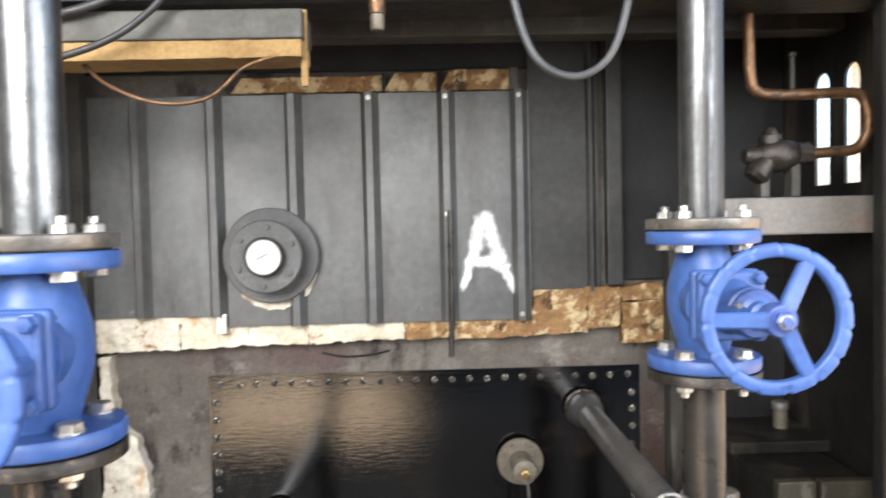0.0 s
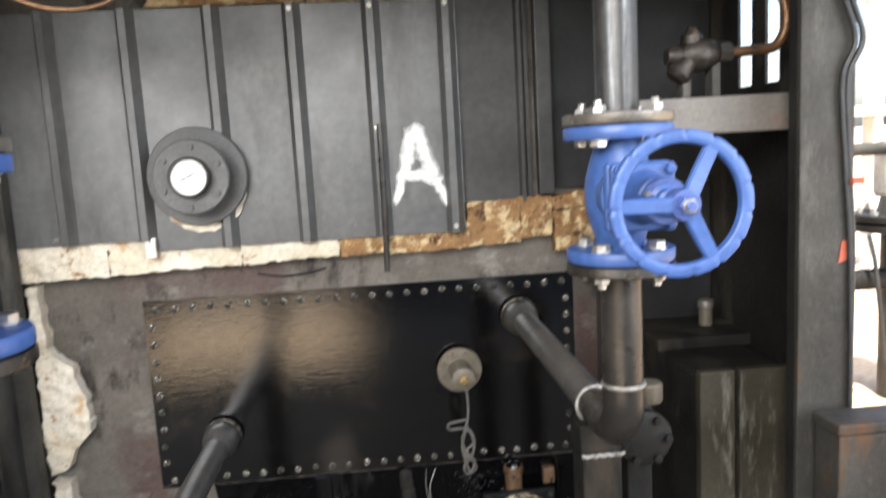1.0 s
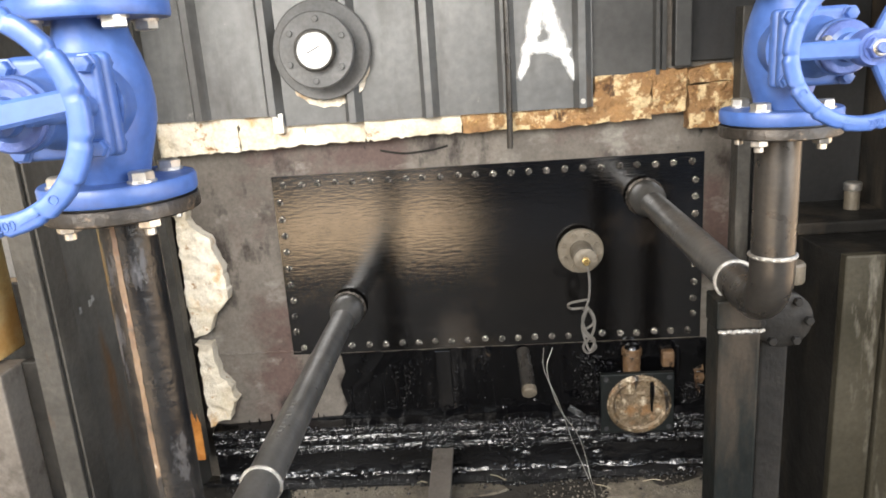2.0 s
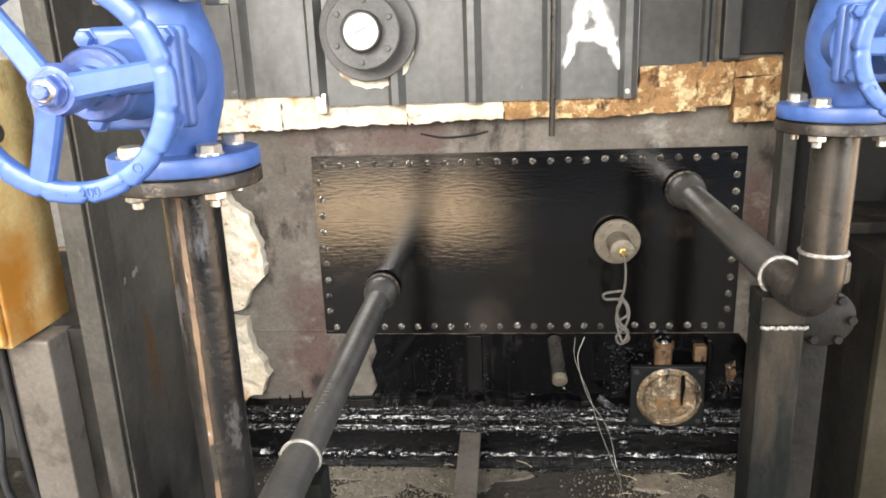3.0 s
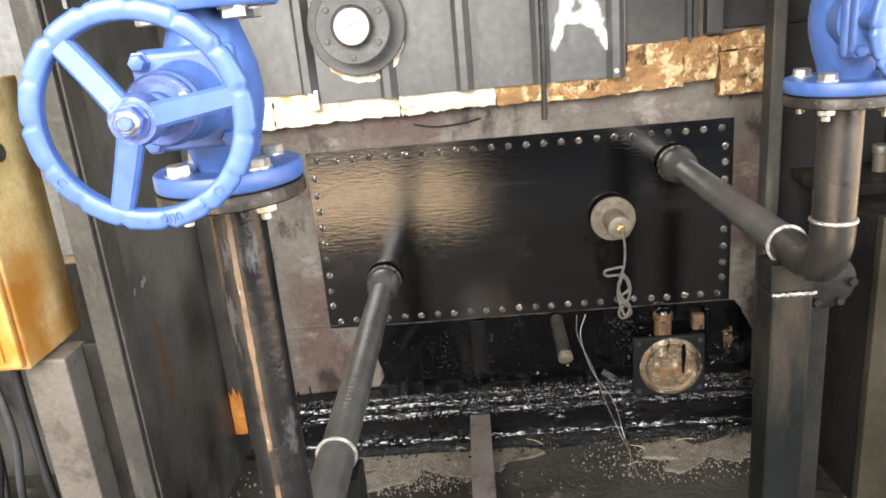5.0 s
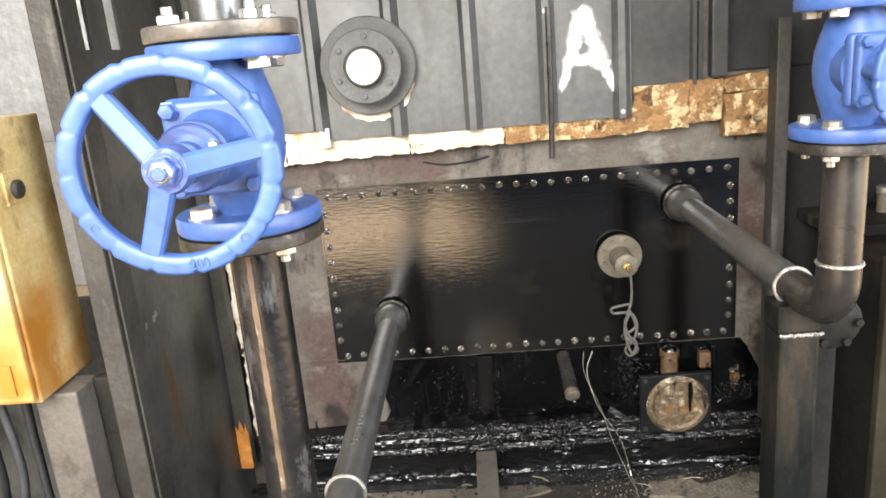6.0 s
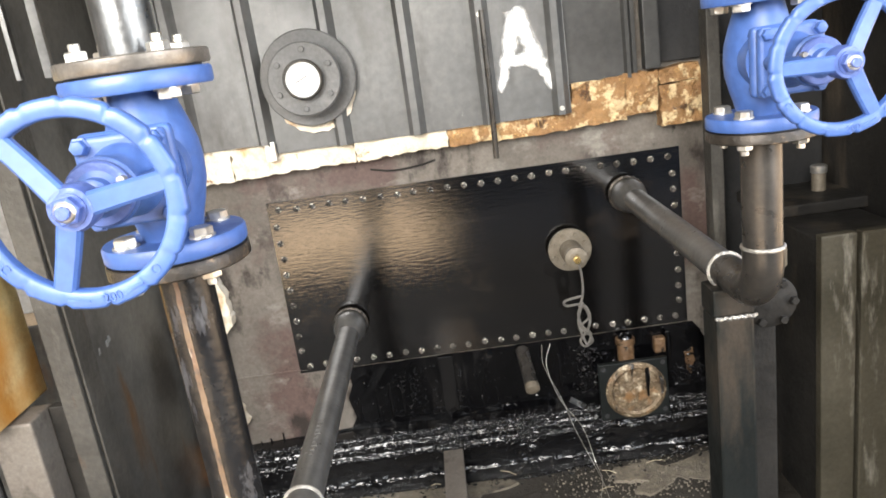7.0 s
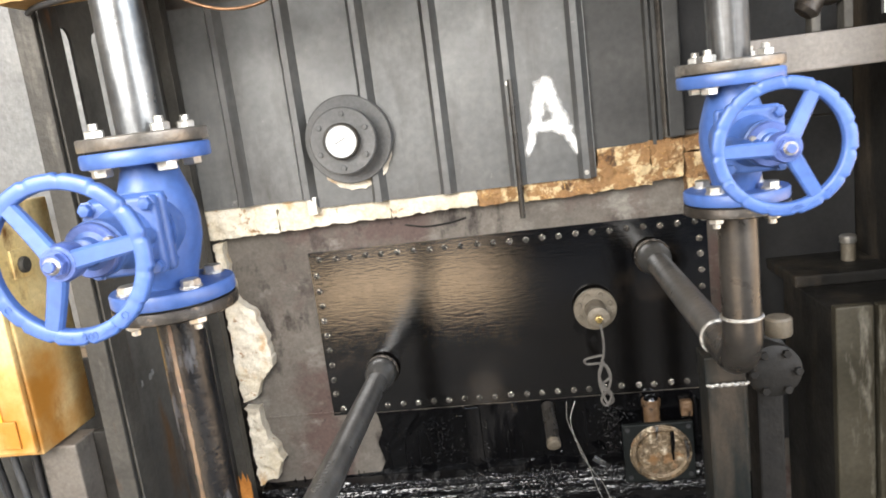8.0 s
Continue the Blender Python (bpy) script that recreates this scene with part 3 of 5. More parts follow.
for k in range(250):
    x, z = rng.uniform(-0.92, 0.72), rng.choice((0.247, 0.213, 0.177, 0.09, 0.25, 0.075))
    up = k >= 220
    if up:
        x, z = rng.choice((rng.gauss(0.30, 0.03), rng.gauss(0.62, 0.05), rng.uniform(-0.45, 0.7))), rng.uniform(0.26, 0.46)
    bm = bmesh.new()
    bmesh.ops.create_icosphere(bm, subdivisions=2, radius=1.0)
    s = rng.uniform(0.003, 0.007) if up else rng.uniform(0.003, 0.012)
    for v in bm.verts:
        v.co *= 1 + 0.35 * noise.noise(v.co * 1.6 + Vector((k, 0, 0)))
    bmesh.ops.transform(bm, matrix=at(x, 2.056 if up else 2.012 - (0.03 * rng.random() if z < 0.12 else 0), max(z + rng.uniform(-0.012, 0.012), FZ + 0.003)) @ Matrix.Diagonal((s * rng.uniform(0.8, 2.0), s, s * rng.uniform(0.5, 1.0), 1)), verts=bm.verts)
    me = mesh_of("lump", bm, M_TAR)
    me.shade_smooth()
    lump.append(me)
joined = bmesh.new()
for me in lump:
    joined.from_mesh(me)
    bpy.data.meshes.remove(me)
tagged(part("tar_lump", joined, M_TAR, base, smooth=True), kind="stuff")

# wet beads of tar on the ledges, the wall and the floor edge
bead = bmesh.new()
bmesh.ops.create_icosphere(bead, subdivisions=1, radius=1.0)
bv_co = np.array([v.co[:] for v in bead.verts])
bv_fc = np.array([[v.index for v in f.verts] for f in bead.faces])
bead.free()
verts, faces = [], []
rd = random.Random(77)
for k in range(7000):
    u = rd.random()
    if u < 0.46:
        z = rd.choice((0.256, 0.249, 0.242, 0.216, 0.211, 0.182, 0.177))
        p = (rd.uniform(-0.93, 0.73), rd.uniform(1.998, 2.014), z + rd.gauss(0, 0.005))
    elif u < 0.56:
        c = rd.choice((-0.195, -0.17, 0.055, 0.06, 0.30))
        p = (rd.gauss(c, 0.028), rd.uniform(1.994, 2.012), rd.uniform(0.165, 0.275))
    elif u < 0.70:
        x = rd.uniform(-0.9, 0.72)
        p = (x, 1.985 - abs(rd.gauss(0, 0.03)) + 0.02 * noise.noise(Vector((x * 9, 0, 0))), FZ + 0.012)
    elif u < 0.76:
        p = (rd.uniform(-0.9, 0.72), 2.017, rd.uniform(0.08, 0.17))
    elif u < 0.88:
        c = rd.choice((0.285, 0.285, 0.60, 0.66, -0.17, -0.30))
        p = (rd.gauss(c, 0.025), 2.0555, rd.uniform(0.26, 0.46) if c < 0.5 else rd.uniform(0.27, 0.34))
    elif u < 0.93:
        p = (rd.uniform(-0.5, 0.7), 2.056, rd.uniform(0.26, 0.47))
    else:
        p = (rd.uniform(-0.93, 0.73), rd.uniform(1.996, 2.010), 0.25 + rd.gauss(0, 0.004))
    r = rd.uniform(0.0014, 0.0050) * (0.5 if 0.76 < u < 0.93 else 0.9)
    sc = np.array([r * rd.uniform(0.8, 1.9), r, r * rd.uniform(0.6, 1.1)])
    faces.append(bv_fc + len(verts) * len(bv_co))
    verts.append(bv_co * sc + np.array(p))
me = bpy.data.meshes.new("tar_bead")
me.from_pydata(np.concatenate(verts).tolist(), [], np.concatenate(faces).tolist())
me.materials.append(M_TAR)
me.shade_smooth()
ob = new("tar_bead", me)
ob.parent = base
tagged(ob, kind="stuff")

# spill of tar on the floor in front of the base
def puddle(name, cx, cy, rx, ry, z, material, seed, th=0.006, seg=44, wob=0.35):
    bm = bmesh.new()
    top, low = [], []
    for k in range(seg):
        a = 2 * math.pi * k / seg
        f = 1 + wob * noise.fractal(Vector((math.cos(a) * 1.7, math.sin(a) * 1.7, seed)), 1.0, 2.0, 4)
        top.append(bm.verts.new((cx + rx * f * math.cos(a) * 0.97, cy + ry * f * math.sin(a) * 0.97, z + th)))
        low.append(bm.verts.new((cx + rx * f * math.cos(a), cy + ry * f * math.sin(a), z - 0.012)))
    bm.faces.new(top)
    for k in range(seg):
        bm.faces.new((low[k], low[(k + 1) % seg], top[(k + 1) % seg], top[k]))
    bmesh.ops.recalc_face_normals(bm, faces=bm.faces[:])
    return part(name, bm, material)


tagged(puddle("tar_spill", -0.1, 1.995, 0.86, 0.05, FZ + 0.004, M_SPILL, 2.0, 0.008, 90, 0.5), "shiny black tar spilled along the base rail", "tar spill")

# corrugated cladding
def ribbed_sheet(x0, x1, z0, z1, y, ribs, material, name, label, w=0.050, d=0.026, left_z0=None, step_x=None):
    prof = [(x0, y)]
    for r in ribs:
        prof += [(r - w / 2, y), (r - w / 2 + 0.26 * w, y - d), (r + 0.12 * w, y - d), (r + w / 2, y)]
    prof += [(x1, y)]
    rows = [(z0, 0)] + [(z0 + (z1 - z0) * k / 8, k) for k in range(1, 9)]
    bm = bmesh.new()
    grid = []
    for z, k in rows:
        line = []
        for px, py in prof:
            zz = z
            if k == 0 and left_z0 is not None and px < step_x:
                zz = left_z0
            wob = 0.0025 * noise.noise(Vector((px * 3, z * 3, x0)))
            line.append(bm.verts.new((px, py + wob, zz)))
        grid.append(line)
    for a, b in zip(grid, grid[1:]):
        for k in range(len(prof) - 1):
            bm.faces.new((a[k], a[k + 1], b[k + 1], b[k]))
    bmesh.ops.recalc_face_normals(bm, faces=bm.faces[:])
    ob = part(name, bm, material)
    so = ob.modifiers.new("thickness", 'SOLIDIFY')
    so.thickness = 0.0022
    so.offset = 0
    return tagged(ob, label, "cladding")


ribbed_sheet(-1.02, 0.296, 1.221, 1.878, 2.005, (-0.813, -0.600, -0.374, -0.157, 0.060, 0.268), M_CLAD, "cladding_sheet",
             "grey ribbed metal cladding sheet with white paint marks", left_z0=1.252, step_x=-0.58)
ribbed_sheet(0.298, 0.503, 1.296, 2.02, 2.03, (0.478,), M_CLAD_DARK, "cladding_sheet", "darker grey metal cladding sheet beside the ribbed one", 0.026, 0.012)
ob = part("edge_strip", box(-0.608, -0.577, 1.984, 1.999, 1.203, 1.258, 0.002), M_ZINC)
tagged(ob, "short bright zinc strip end below the cladding", "strip")
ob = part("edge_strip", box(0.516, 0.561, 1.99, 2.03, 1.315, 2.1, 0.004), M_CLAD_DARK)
tagged(ob, "upright grey steel edge strip beside the cladding", "strip")
ob = part("edge_strip", box(0.676, 0.713, 1.94, 2.0, 0.25, 1.46, 0.004), M_FRAME)
tagged(ob, "upright dark green-grey steel angle at the tank edge", "strip")
screws = mesh_of("screw", hexhead(0.0045, 0.004, 0.007), M_ZINC)
for x in (-0.160, 0.057, 0.265):
    tagged(place("screw", screws, None, at(x, 1.979, 1.862, FRONT)), "small bright screw at the top of a cladding rib", "screw", "cladding screws")
for x, z in ((0.057, 1.53), (0.265, 1.24)):
    tagged(place("screw", screws, None, at(x, 1.979, z, FRONT)), "small bright screw on a cladding rib", "screw", "cladding screws")

# near-black sheets added above and beside the cladding; recess shade as colour
for x0, x1, z0, z1, lab in ((-0.985, 0.515, 1.95, 2.29, "near-black sheet painting in recess shade above the cladding"), (0.566, 1.055, 1.325, 2.29, "near-black sheet painting in recess shade beside the cladding"), (0.718, 1.055, 0.30, 1.32, "near-black sheet painting in recess shade above the deck")):
    tagged(part("soot_sheet", box(x0, x1, 2.044, 2.060, z0, z1, 0.003), M_RECESS_SHADE), lab, "sheet", "soot sheets")

# rod on the rib
tagged(part("rod", tube([(0.064, 1.970, 1.54), (0.063, 1.972, 1.30), (0.060, 1.984, 1.122)], 0.0085, 12), M_PIPE_R, smooth=True), "thin worn steel rod hanging on a cladding rib", "rod")

# painted capital letter A
def stroke(a, b, w0, w1, seed):
    rr = random.Random(seed)
    bm = bmesh.new()
    n = 44
    d = Vector((b[0] - a[0], 0, b[1] - a[1]))
    side = Vector((-d.z, 0, d.x)).normalized()
    cover_layer = bm.verts.layers.float.new("cover")
    rows = []
    for k in range(n + 1):
        t = k / n
        c = Vector((a[0], 2.0015, a[1])) + d * (t * 1.06 - 0.03)
        w = (w0 + (w1 - w0) * t) * 1.02 * (1 + 0.3 * noise.noise(Vector((k * 0.2, seed * 7, 0))))
        ends = min(1.0, 8 * t, 8 * (1 - t))
        row = []
        for u in (-1, -0.5, 0, 0.5, 1):
            v = bm.verts.new(c + side * w * u)
            v[cover_layer] = (1 - abs(u)) * ends
            row.append(v)
        rows.append(row)
    for p, q in zip(rows, rows[1:]):
        for k in range(4):
            bm.faces.new((p[k], p[k + 1], q[k + 1], q[k]))
    bmesh.ops.recalc_face_normals(bm, faces=bm.faces[:])
    return bm


letter = thing("letter_a", "capital letter A brushed in white paint on the cladding", "painted letter", m=at(-0.014, 0, 0))
for k, (a, b, w0, w1) in enumerate((((0.178, 1.535), (0.108, 1.30), 0.045, 0.016), ((0.172, 1.54), (0.232, 1.37), 0.04, 0.034), ((0.225, 1.385), (0.272, 1.292), 0.034, 0.018), ((0.125, 1.395), (0.232, 1.385), 0.026, 0.034), ((0.165, 1.52), (0.15, 1.40), 0.03, 0.03))):
    bm = stroke(a, b, w0, w1, k)
    for v in bm.verts:
        v.co.y -= 0.0008 * k
    part("stroke", bm, M_WHITEPAINT, letter)

# exposed insulation
strip = thing("insulation_strip", "pale torn mineral wool strip below the cladding", "insulation")
segs = [(-0.965, -0.72, 1.150), (-0.717, -0.352, 1.157), (-0.349, -0.075, 1.163)]
for k, (a, b, z0) in enumerate(segs):
    part("wool_piece", slab([(a, z0), ((a + b) / 2, z0 + 0.006), (b, z0 + 0.007), (b, 1.262), (a, 1.264)], 2.014 + 0.003 * (k % 2), 2.0625, 0.008, 0.012, k + 20), M_WOOL, strip, smooth=True)
strip = thing("insulation_strip", "brown oil-soaked mineral wool strip below the cladding", "insulation")
for k, (a, b, z0, z1) in enumerate(((-0.071, 0.056, 1.168, 1.245), (0.072, 0.310, 1.166, 1.25), (0.304, 0.458, 1.174, 1.304), (0.461, 0.556, 1.186, 1.308))):
    part("wool_piece", slab([(a, z0), (b, z0 + 0.004), (b, z1), (a, z1)], 2.014 + 0.003 * (k % 2), 2.0625, 0.007, 0.016, k + 40), M_WOOL_RUST, strip, smooth=True)
block = thing("insulation_block", "rusty brown block of oil-soaked mineral wool", "insulation", m=at(-0.026, 0, 0.004))
part("wool_piece", slab([(0.588, 1.138), (0.715, 1.142), (0.712, 1.262), (0.586, 1.258)], 2.008, 2.0625, 0.007, 0.016, 51), M_WOOL_RUST, block, smooth=True)
part("wool_piece", slab([(0.586, 1.264), (0.712, 1.268), (0.70, 1.314), (0.584, 1.302)], 2.005, 2.0625, 0.006, 0.016, 52), M_WOOL_RUST, block, smooth=True)
upper = thing("insulation_strip", "brown mineral wool strip above the cladding", "insulation", m=at(-0.02, 0, 0))
for k, (a, b, z0, z1) in enumerate(((-0.53, -0.10, 1.885, 1.928), (-0.094, 0.055, 1.884, 1.936), (0.063, 0.262, 1.884, 1.942))):
    part("wool_piece", slab([(a, z0), (b, z0), (b, z1), (a + 0.03, z1)], 2.012, 2.0625, 0.004, 0.016, k + 60), M_WOOL_RUST, upper, smooth=True)
part("clip", box(0.263, 0.287, 2.006, 2.06, 1.882, 1.945, 0.003), M_SHEET, upper, "bright bent sheet clip")
for a in ((-0.097, 1.886, 1.935), (0.059, 1.886, 1.942)):
    part("seam_clip", box(a[0] - 0.004, a[0] + 0.004, 2.004, 2.06, a[1], a[2], 0.001), M_FRAME_DARK, upper)
torn = thing("torn_insulation", "ragged off-white wool torn out beside the tank wall", "insulation")
part("wool_piece", slab([(-0.955, 1.135), (-0.925, 1.135), (-0.915, 0.95), (-0.86, 0.90), (-0.83, 0.80), (-0.825, 0.70), (-0.875, 0.66), (-0.90, 0.60), (-0.955, 0.58)], 2.02, 2.0625, 0.010, 0.014, 71), M_WOOL, torn, smooth=True)
part("wool_piece", slab([(-0.95, 0.56), (-0.905, 0.555), (-0.895, 0.46), (-0.865, 0.42), (-0.85, 0.36), (-0.88, 0.30), (-0.95, 0.27)], 2.022, 2.0625, 0.011, 0.014, 72), M_WOOL, torn, smooth=True)

# ---- gauge ----
gauge = thing("thermometer_gauge", "round white dial gauge on stacked grey flanges", "gauge")
gx, gz = -0.444, 1.424
part("cutout", slab([(gx + 0.004 + 0.122 * math.cos(a * 0.35), gz - 0.034 + 0.125 * math.sin(a * 0.35)) for a in range(18)], 1.997, 2.02, 0.006, 0.012, 81), M_WOOL, gauge, "pale wool showing round the flange")
part("rear_flange", lathe([(0.06, 0), (0.133, 0.0), (0.135, 0.003), (0.135, 0.022), (0.132, 0.025), (0.06, 0.025)], at(gx, 1.995, gz, FRONT), 56), M_GAUGEGREY, gauge, smooth=True)
part("neck", lathe([(0.075, 0), (0.075, 0.06)], at(gx, 1.972, gz, FRONT), 40), M_GAUGEGREY, gauge, smooth=True)
part("front_flange", lathe([(0.05, 0), (0.097, 0), (0.100, 0.003), (0.100, 0.022), (0.097, 0.025), (0.05, 0.025)], at(gx, 1.925, gz, FRONT), 56), M_GAUGEGREY, gauge, smooth=True)
fb = mesh_of("bolt", hexhead(0.0085, 0.007), M_GAUGEGREY)
for k in range(6):
    a = radians(90 - 5 + 60 * k)
    place("bolt", fb, gauge, at(gx + 0.080 * math.cos(a), 1.900, gz + 0.080 * math.sin(a), FRONT))
dial = part("bezel", lathe([(0.050, 0), (0.054, 0.004), (0.054, 0.024), (0.051, 0.028), (0.047, 0.028), (0.047, 0.018)], at(gx, 1.900, gz, FRONT), 48, cap=False), M_FRAME, gauge, smooth=True)
part("dial_face", lathe([(0.001, 0), (0.0472, 0), (0.0472, 0.002)], at(gx, 1.881, gz, FRONT), 48), M_DIAL, gauge, "white dial face")
bm = box(-0.020, 0.018, -0.0006, 0.0006, -0.0012, 0.0012, 0.0)
bmesh.ops.rotate(bm, verts=bm.verts, matrix=Matrix.Rotation(radians(-25), 3, 'Y'))
bmesh.ops.translate(bm, verts=bm.verts, vec=(gx - 0.002, 1.8775, gz + 0.002))
part("needle", bm, M_MARK, gauge, "thin black needle")
bm = bmesh.new()
for k in range(25):
    a = radians(225 - 270 * k / 24)
    b2 = box(-0.0004, 0.0004, -0.0004, 0.0004, -0.002, 0.002 if k % 4 else 0.003, 0.0)
    bmesh.ops.transform(b2, matrix=at(gx + 0.0395 * math.cos(a), 1.8785, gz + 0.0395 * math.sin(a), Matrix.Rotation(radians(90) - a, 4, 'Y')), verts=b2.verts)
    me = mesh_of("tick", b2, M_MARK)
    bm.from_mesh(me)
    bpy.data.meshes.remove(me)
part("scale_marks", bm, M_MARK, gauge)

# ---- cover plate with bolts ----
cover = thing("cover_plate", "glossy black bolted steel cover plate on the tank wall", "cover plate")
cx0, cx1, cz0, cz1 = -0.655, 0.622, 0.494, 1.069
plate = part("plate", box(cx0, cx1, 2.0575, 2.0628, cz0, cz1, 0.0), M_PLATE, cover)
plate.data.materials.append(pmat("matt_tar_seam", (0.004, 0.0035, 0.003), (0.02, 0.016, 0.012), 40.0, (0.75, 0.95), 0.0, 0.3, 120))
for f in plate.data.polygons:
    if abs(f.normal.y) < 0.5:
        f.material_index = 1
pb = mesh_of("bolt", hexhead(0.0076, 0.0095, 0.0102, 0.006), pmat("tarred_bolt", (0.05, 0.045, 0.04), (0.17, 0.155, 0.135), 60.0, (0.10, 0.22), 0.8, 0.5, 200, [((0.60, 0.56, 0.49), 110.0, 0.53, 0.06, 0.22, 0.9, U), ((0.004, 0.004, 0.004), 70.0, 0.56, 0.06, 0.08, 0.0, U)], rand=0.5))
n_top = 24
rb = random.Random(8)


def plate_bolt(x, z):
    if abs(x + 0.47) < 0.055 and abs(z - 0.64) < 0.06:
        return
    place("bolt", pb, cover, at(x + rb.uniform(-0.002, 0.002), 2.0575, z + rb.uniform(-0.002, 0.002), FRONT @ Matrix.Rotation(rb.uniform(0, 1), 4, 'Z')))


for k in range(n_top):
    x = cx0 + 0.036 + (cx1 - cx0 - 0.072) * k / (n_top - 1)
    plate_bolt(x, cz1 - 0.028)
    plate_bolt(x, cz0 + 0.024)
for k in range(1, 10):
    z = cz0 + 0.024 + (cz1 - cz0 - 0.052) * k / 10
    plate_bolt(cx0 + 0.02, z)
    plate_bolt(cx1 - 0.024, z)

# sensor fitting on the plate
sensor = thing("sensor_fitting", "tan round flanged fitting with a brass tip on the plate", "fitting")
sx, sz = 0.257, 0.798
part("flange", lathe([(0.02, 0), (0.066, 0), (0.068, 0.003), (0.068, 0.012), (0.065, 0.015), (0.02, 0.015)], at(sx, 2.036, sz, FRONT), 40), M_TANFLANGE, sensor, smooth=True)
sb = mesh_of("bolt", hexhead(0.0075, 0.006), M_TANFLANGE)
for k in range(8):
    a = 2 * math.pi * (k + 0.5) / 8
    place("bolt", sb, sensor, at(sx + 0.052 * math.cos(a), 2.0205, sz + 0.052 * math.sin(a), FRONT))
part("neck", lathe([(0.034, 0), (0.033, 0.03), (0.031, 0.075), (0.028, 0.079), (0.02, 0.08)], at(sx, 2.022, sz, FRONT), 32), M_TANFLANGE, sensor, smooth=True)
part("collar", lathe([(0.030, 0), (0.0345, 0.003), (0.0345, 0.022), (0.031, 0.025), (0.014, 0.026)], at(sx, 1.948, sz, FRONT), 32), M_TANFLANGE, sensor, smooth=True)
part("tip", lathe([(0.012, 0), (0.012, 0.012), (0.008, 0.014), (0.008, 0.026), (0.006, 0.028)], at(sx, 1.922, sz, FRONT), 6), M_BRASS, sensor, "brass nut tip")

cord = thing("wire_cord", "knotted grey twisted wire hanging from the fitting tip", "wire")
c0 = Vector((sx + 0.001, 1.888, sz - 0.006))
part("cord", tube(smooth_path([c0, c0 + Vector((0.004, 0.0, -0.05)), c0 + Vector((0.001, 0.002, -0.10)), c0 + Vector((-0.012, 0.004, -0.135))], 8), 0.0035, 8), M_WIRE, cord, smooth=True)
kc = c0 + Vector((-0.004, 0.002, -0.15))
part("knot", tube(smooth_path([kc + Vector(p) for p in ((0, 0, 0.05), (-0.05, -0.01, 0.045), (-0.045, 0, 0.025), (0.0, 0.005, 0.02), (0.018, 0, -0.02), (-0.012, -0.008, -0.045), (0.016, -0.008, -0.075), (0.022, 0, -0.10), (0.0, 0.006, -0.115), (-0.012, 0, -0.09), (0.012, -0.012, -0.05), (0.02, -0.008, -0.01), (0.004, -0.012, 0.025), (-0.014, -0.01, 0.0), (-0.006, -0.014, -0.04), (0.018, -0.012, -0.07), (0.004, -0.012, -0.10), (-0.01, -0.008, -0.06), (-0.014, -0.004, -0.02), (0.004, 0, 0.03))], 7), 0.0038, 8), M_WIRE, cord, smooth=True)

# ---- pipes out of the plate ----
PR = 0.0345


def drain_pipe(name, label, ax, wall_z, el_y, el_z, top_z, ring_y, mat_h, mat_v, offx=0.0):
    """A level pipe out of the cover plate, an elbow and the upright pipe to the valve."""
    t = thing(name, label, "pipe")
    part("collar", lathe([(0.047, -0.004), (0.050, 0.0), (0.050, 0.055), (0.047, 0.065), (0.038, 0.105), (PR, 0.11)], at(ax, 2.046, wall_z, FRONT), 40), mat_h, t, smooth=True)
    ringpts = [(ax + 0.051 * math.cos(2 * math.pi * k / 40), 2.040 + 0.0015 * math.sin(k * 2.1), wall_z + 0.051 * math.sin(2 * math.pi * k / 40)) for k in range(41)]
    part("weld_bead", tube(ringpts, [0.0058 + 0.0012 * math.sin(k * 2.9) for k in range(41)], 8), M_FLANGE, t, smooth=True)
    part("level_pipe", tube([(ax, 1.95, wall_z), (ax, ring_y, el_z + (wall_z - el_z) * 0.05)], PR, 36), mat_h, t, smooth=True)
    r = 0.075
    arc = [(ax, ring_y, el_z), (ax, el_y + r, el_z)] + [(ax, el_y + r - r * math.sin(radians(a)), el_z + r - r * math.cos(radians(a))) for a in range(10, 91, 10)] + [(ax, el_y, el_z + r + 0.025)]
    part("elbow", tube(arc, PR + 0.0015, 36), M_PIPE_R if ax > 0 else mat_h, t, smooth=True)
    for y, mt in ((ring_y, M_WELD),):
        part("weld_ring", tube([(ax + (PR + 0.002) * math.cos(2 * math.pi * k / 36), y, el_z + (PR + 0.002) * math.sin(2 * math.pi * k / 36)) for k in range(37)], 0.0045, 8), mt, t, "bright weld ring", smooth=True)
    part("weld_ring", tube([(ax + (PR + 0.001) * math.cos(2 * math.pi * k / 36), el_y + (PR + 0.001) * math.sin(2 * math.pi * k / 36), el_z + r + 0.025) for k in range(37)], 0.0038, 8), M_WELD if ax > 0 else mat_v, t, smooth=True)
    part("upright_pipe", lathe([(PR, el_z + r + 0.02), (PR, top_z)], at(ax, el_y, 0), 40), mat_v, t, smooth=True)
    return t


LX, LY, RX, RY = -0.460, 0.760, 0.448, 1.09
left = drain_pipe("drain_pipe", "black pipe with scuffs and a rusty streak up to a valve", LX, 0.648, LY, 0.652, 1.241, 1.08, M_PIPE, M_PIPE_L)
right = drain_pipe("drain_pipe", "dark bare steel pipe from the plate up to a valve", RX, 0.948, RY, 0.942, 1.241, 1.265, M_PIPE, M_PIPE_R)
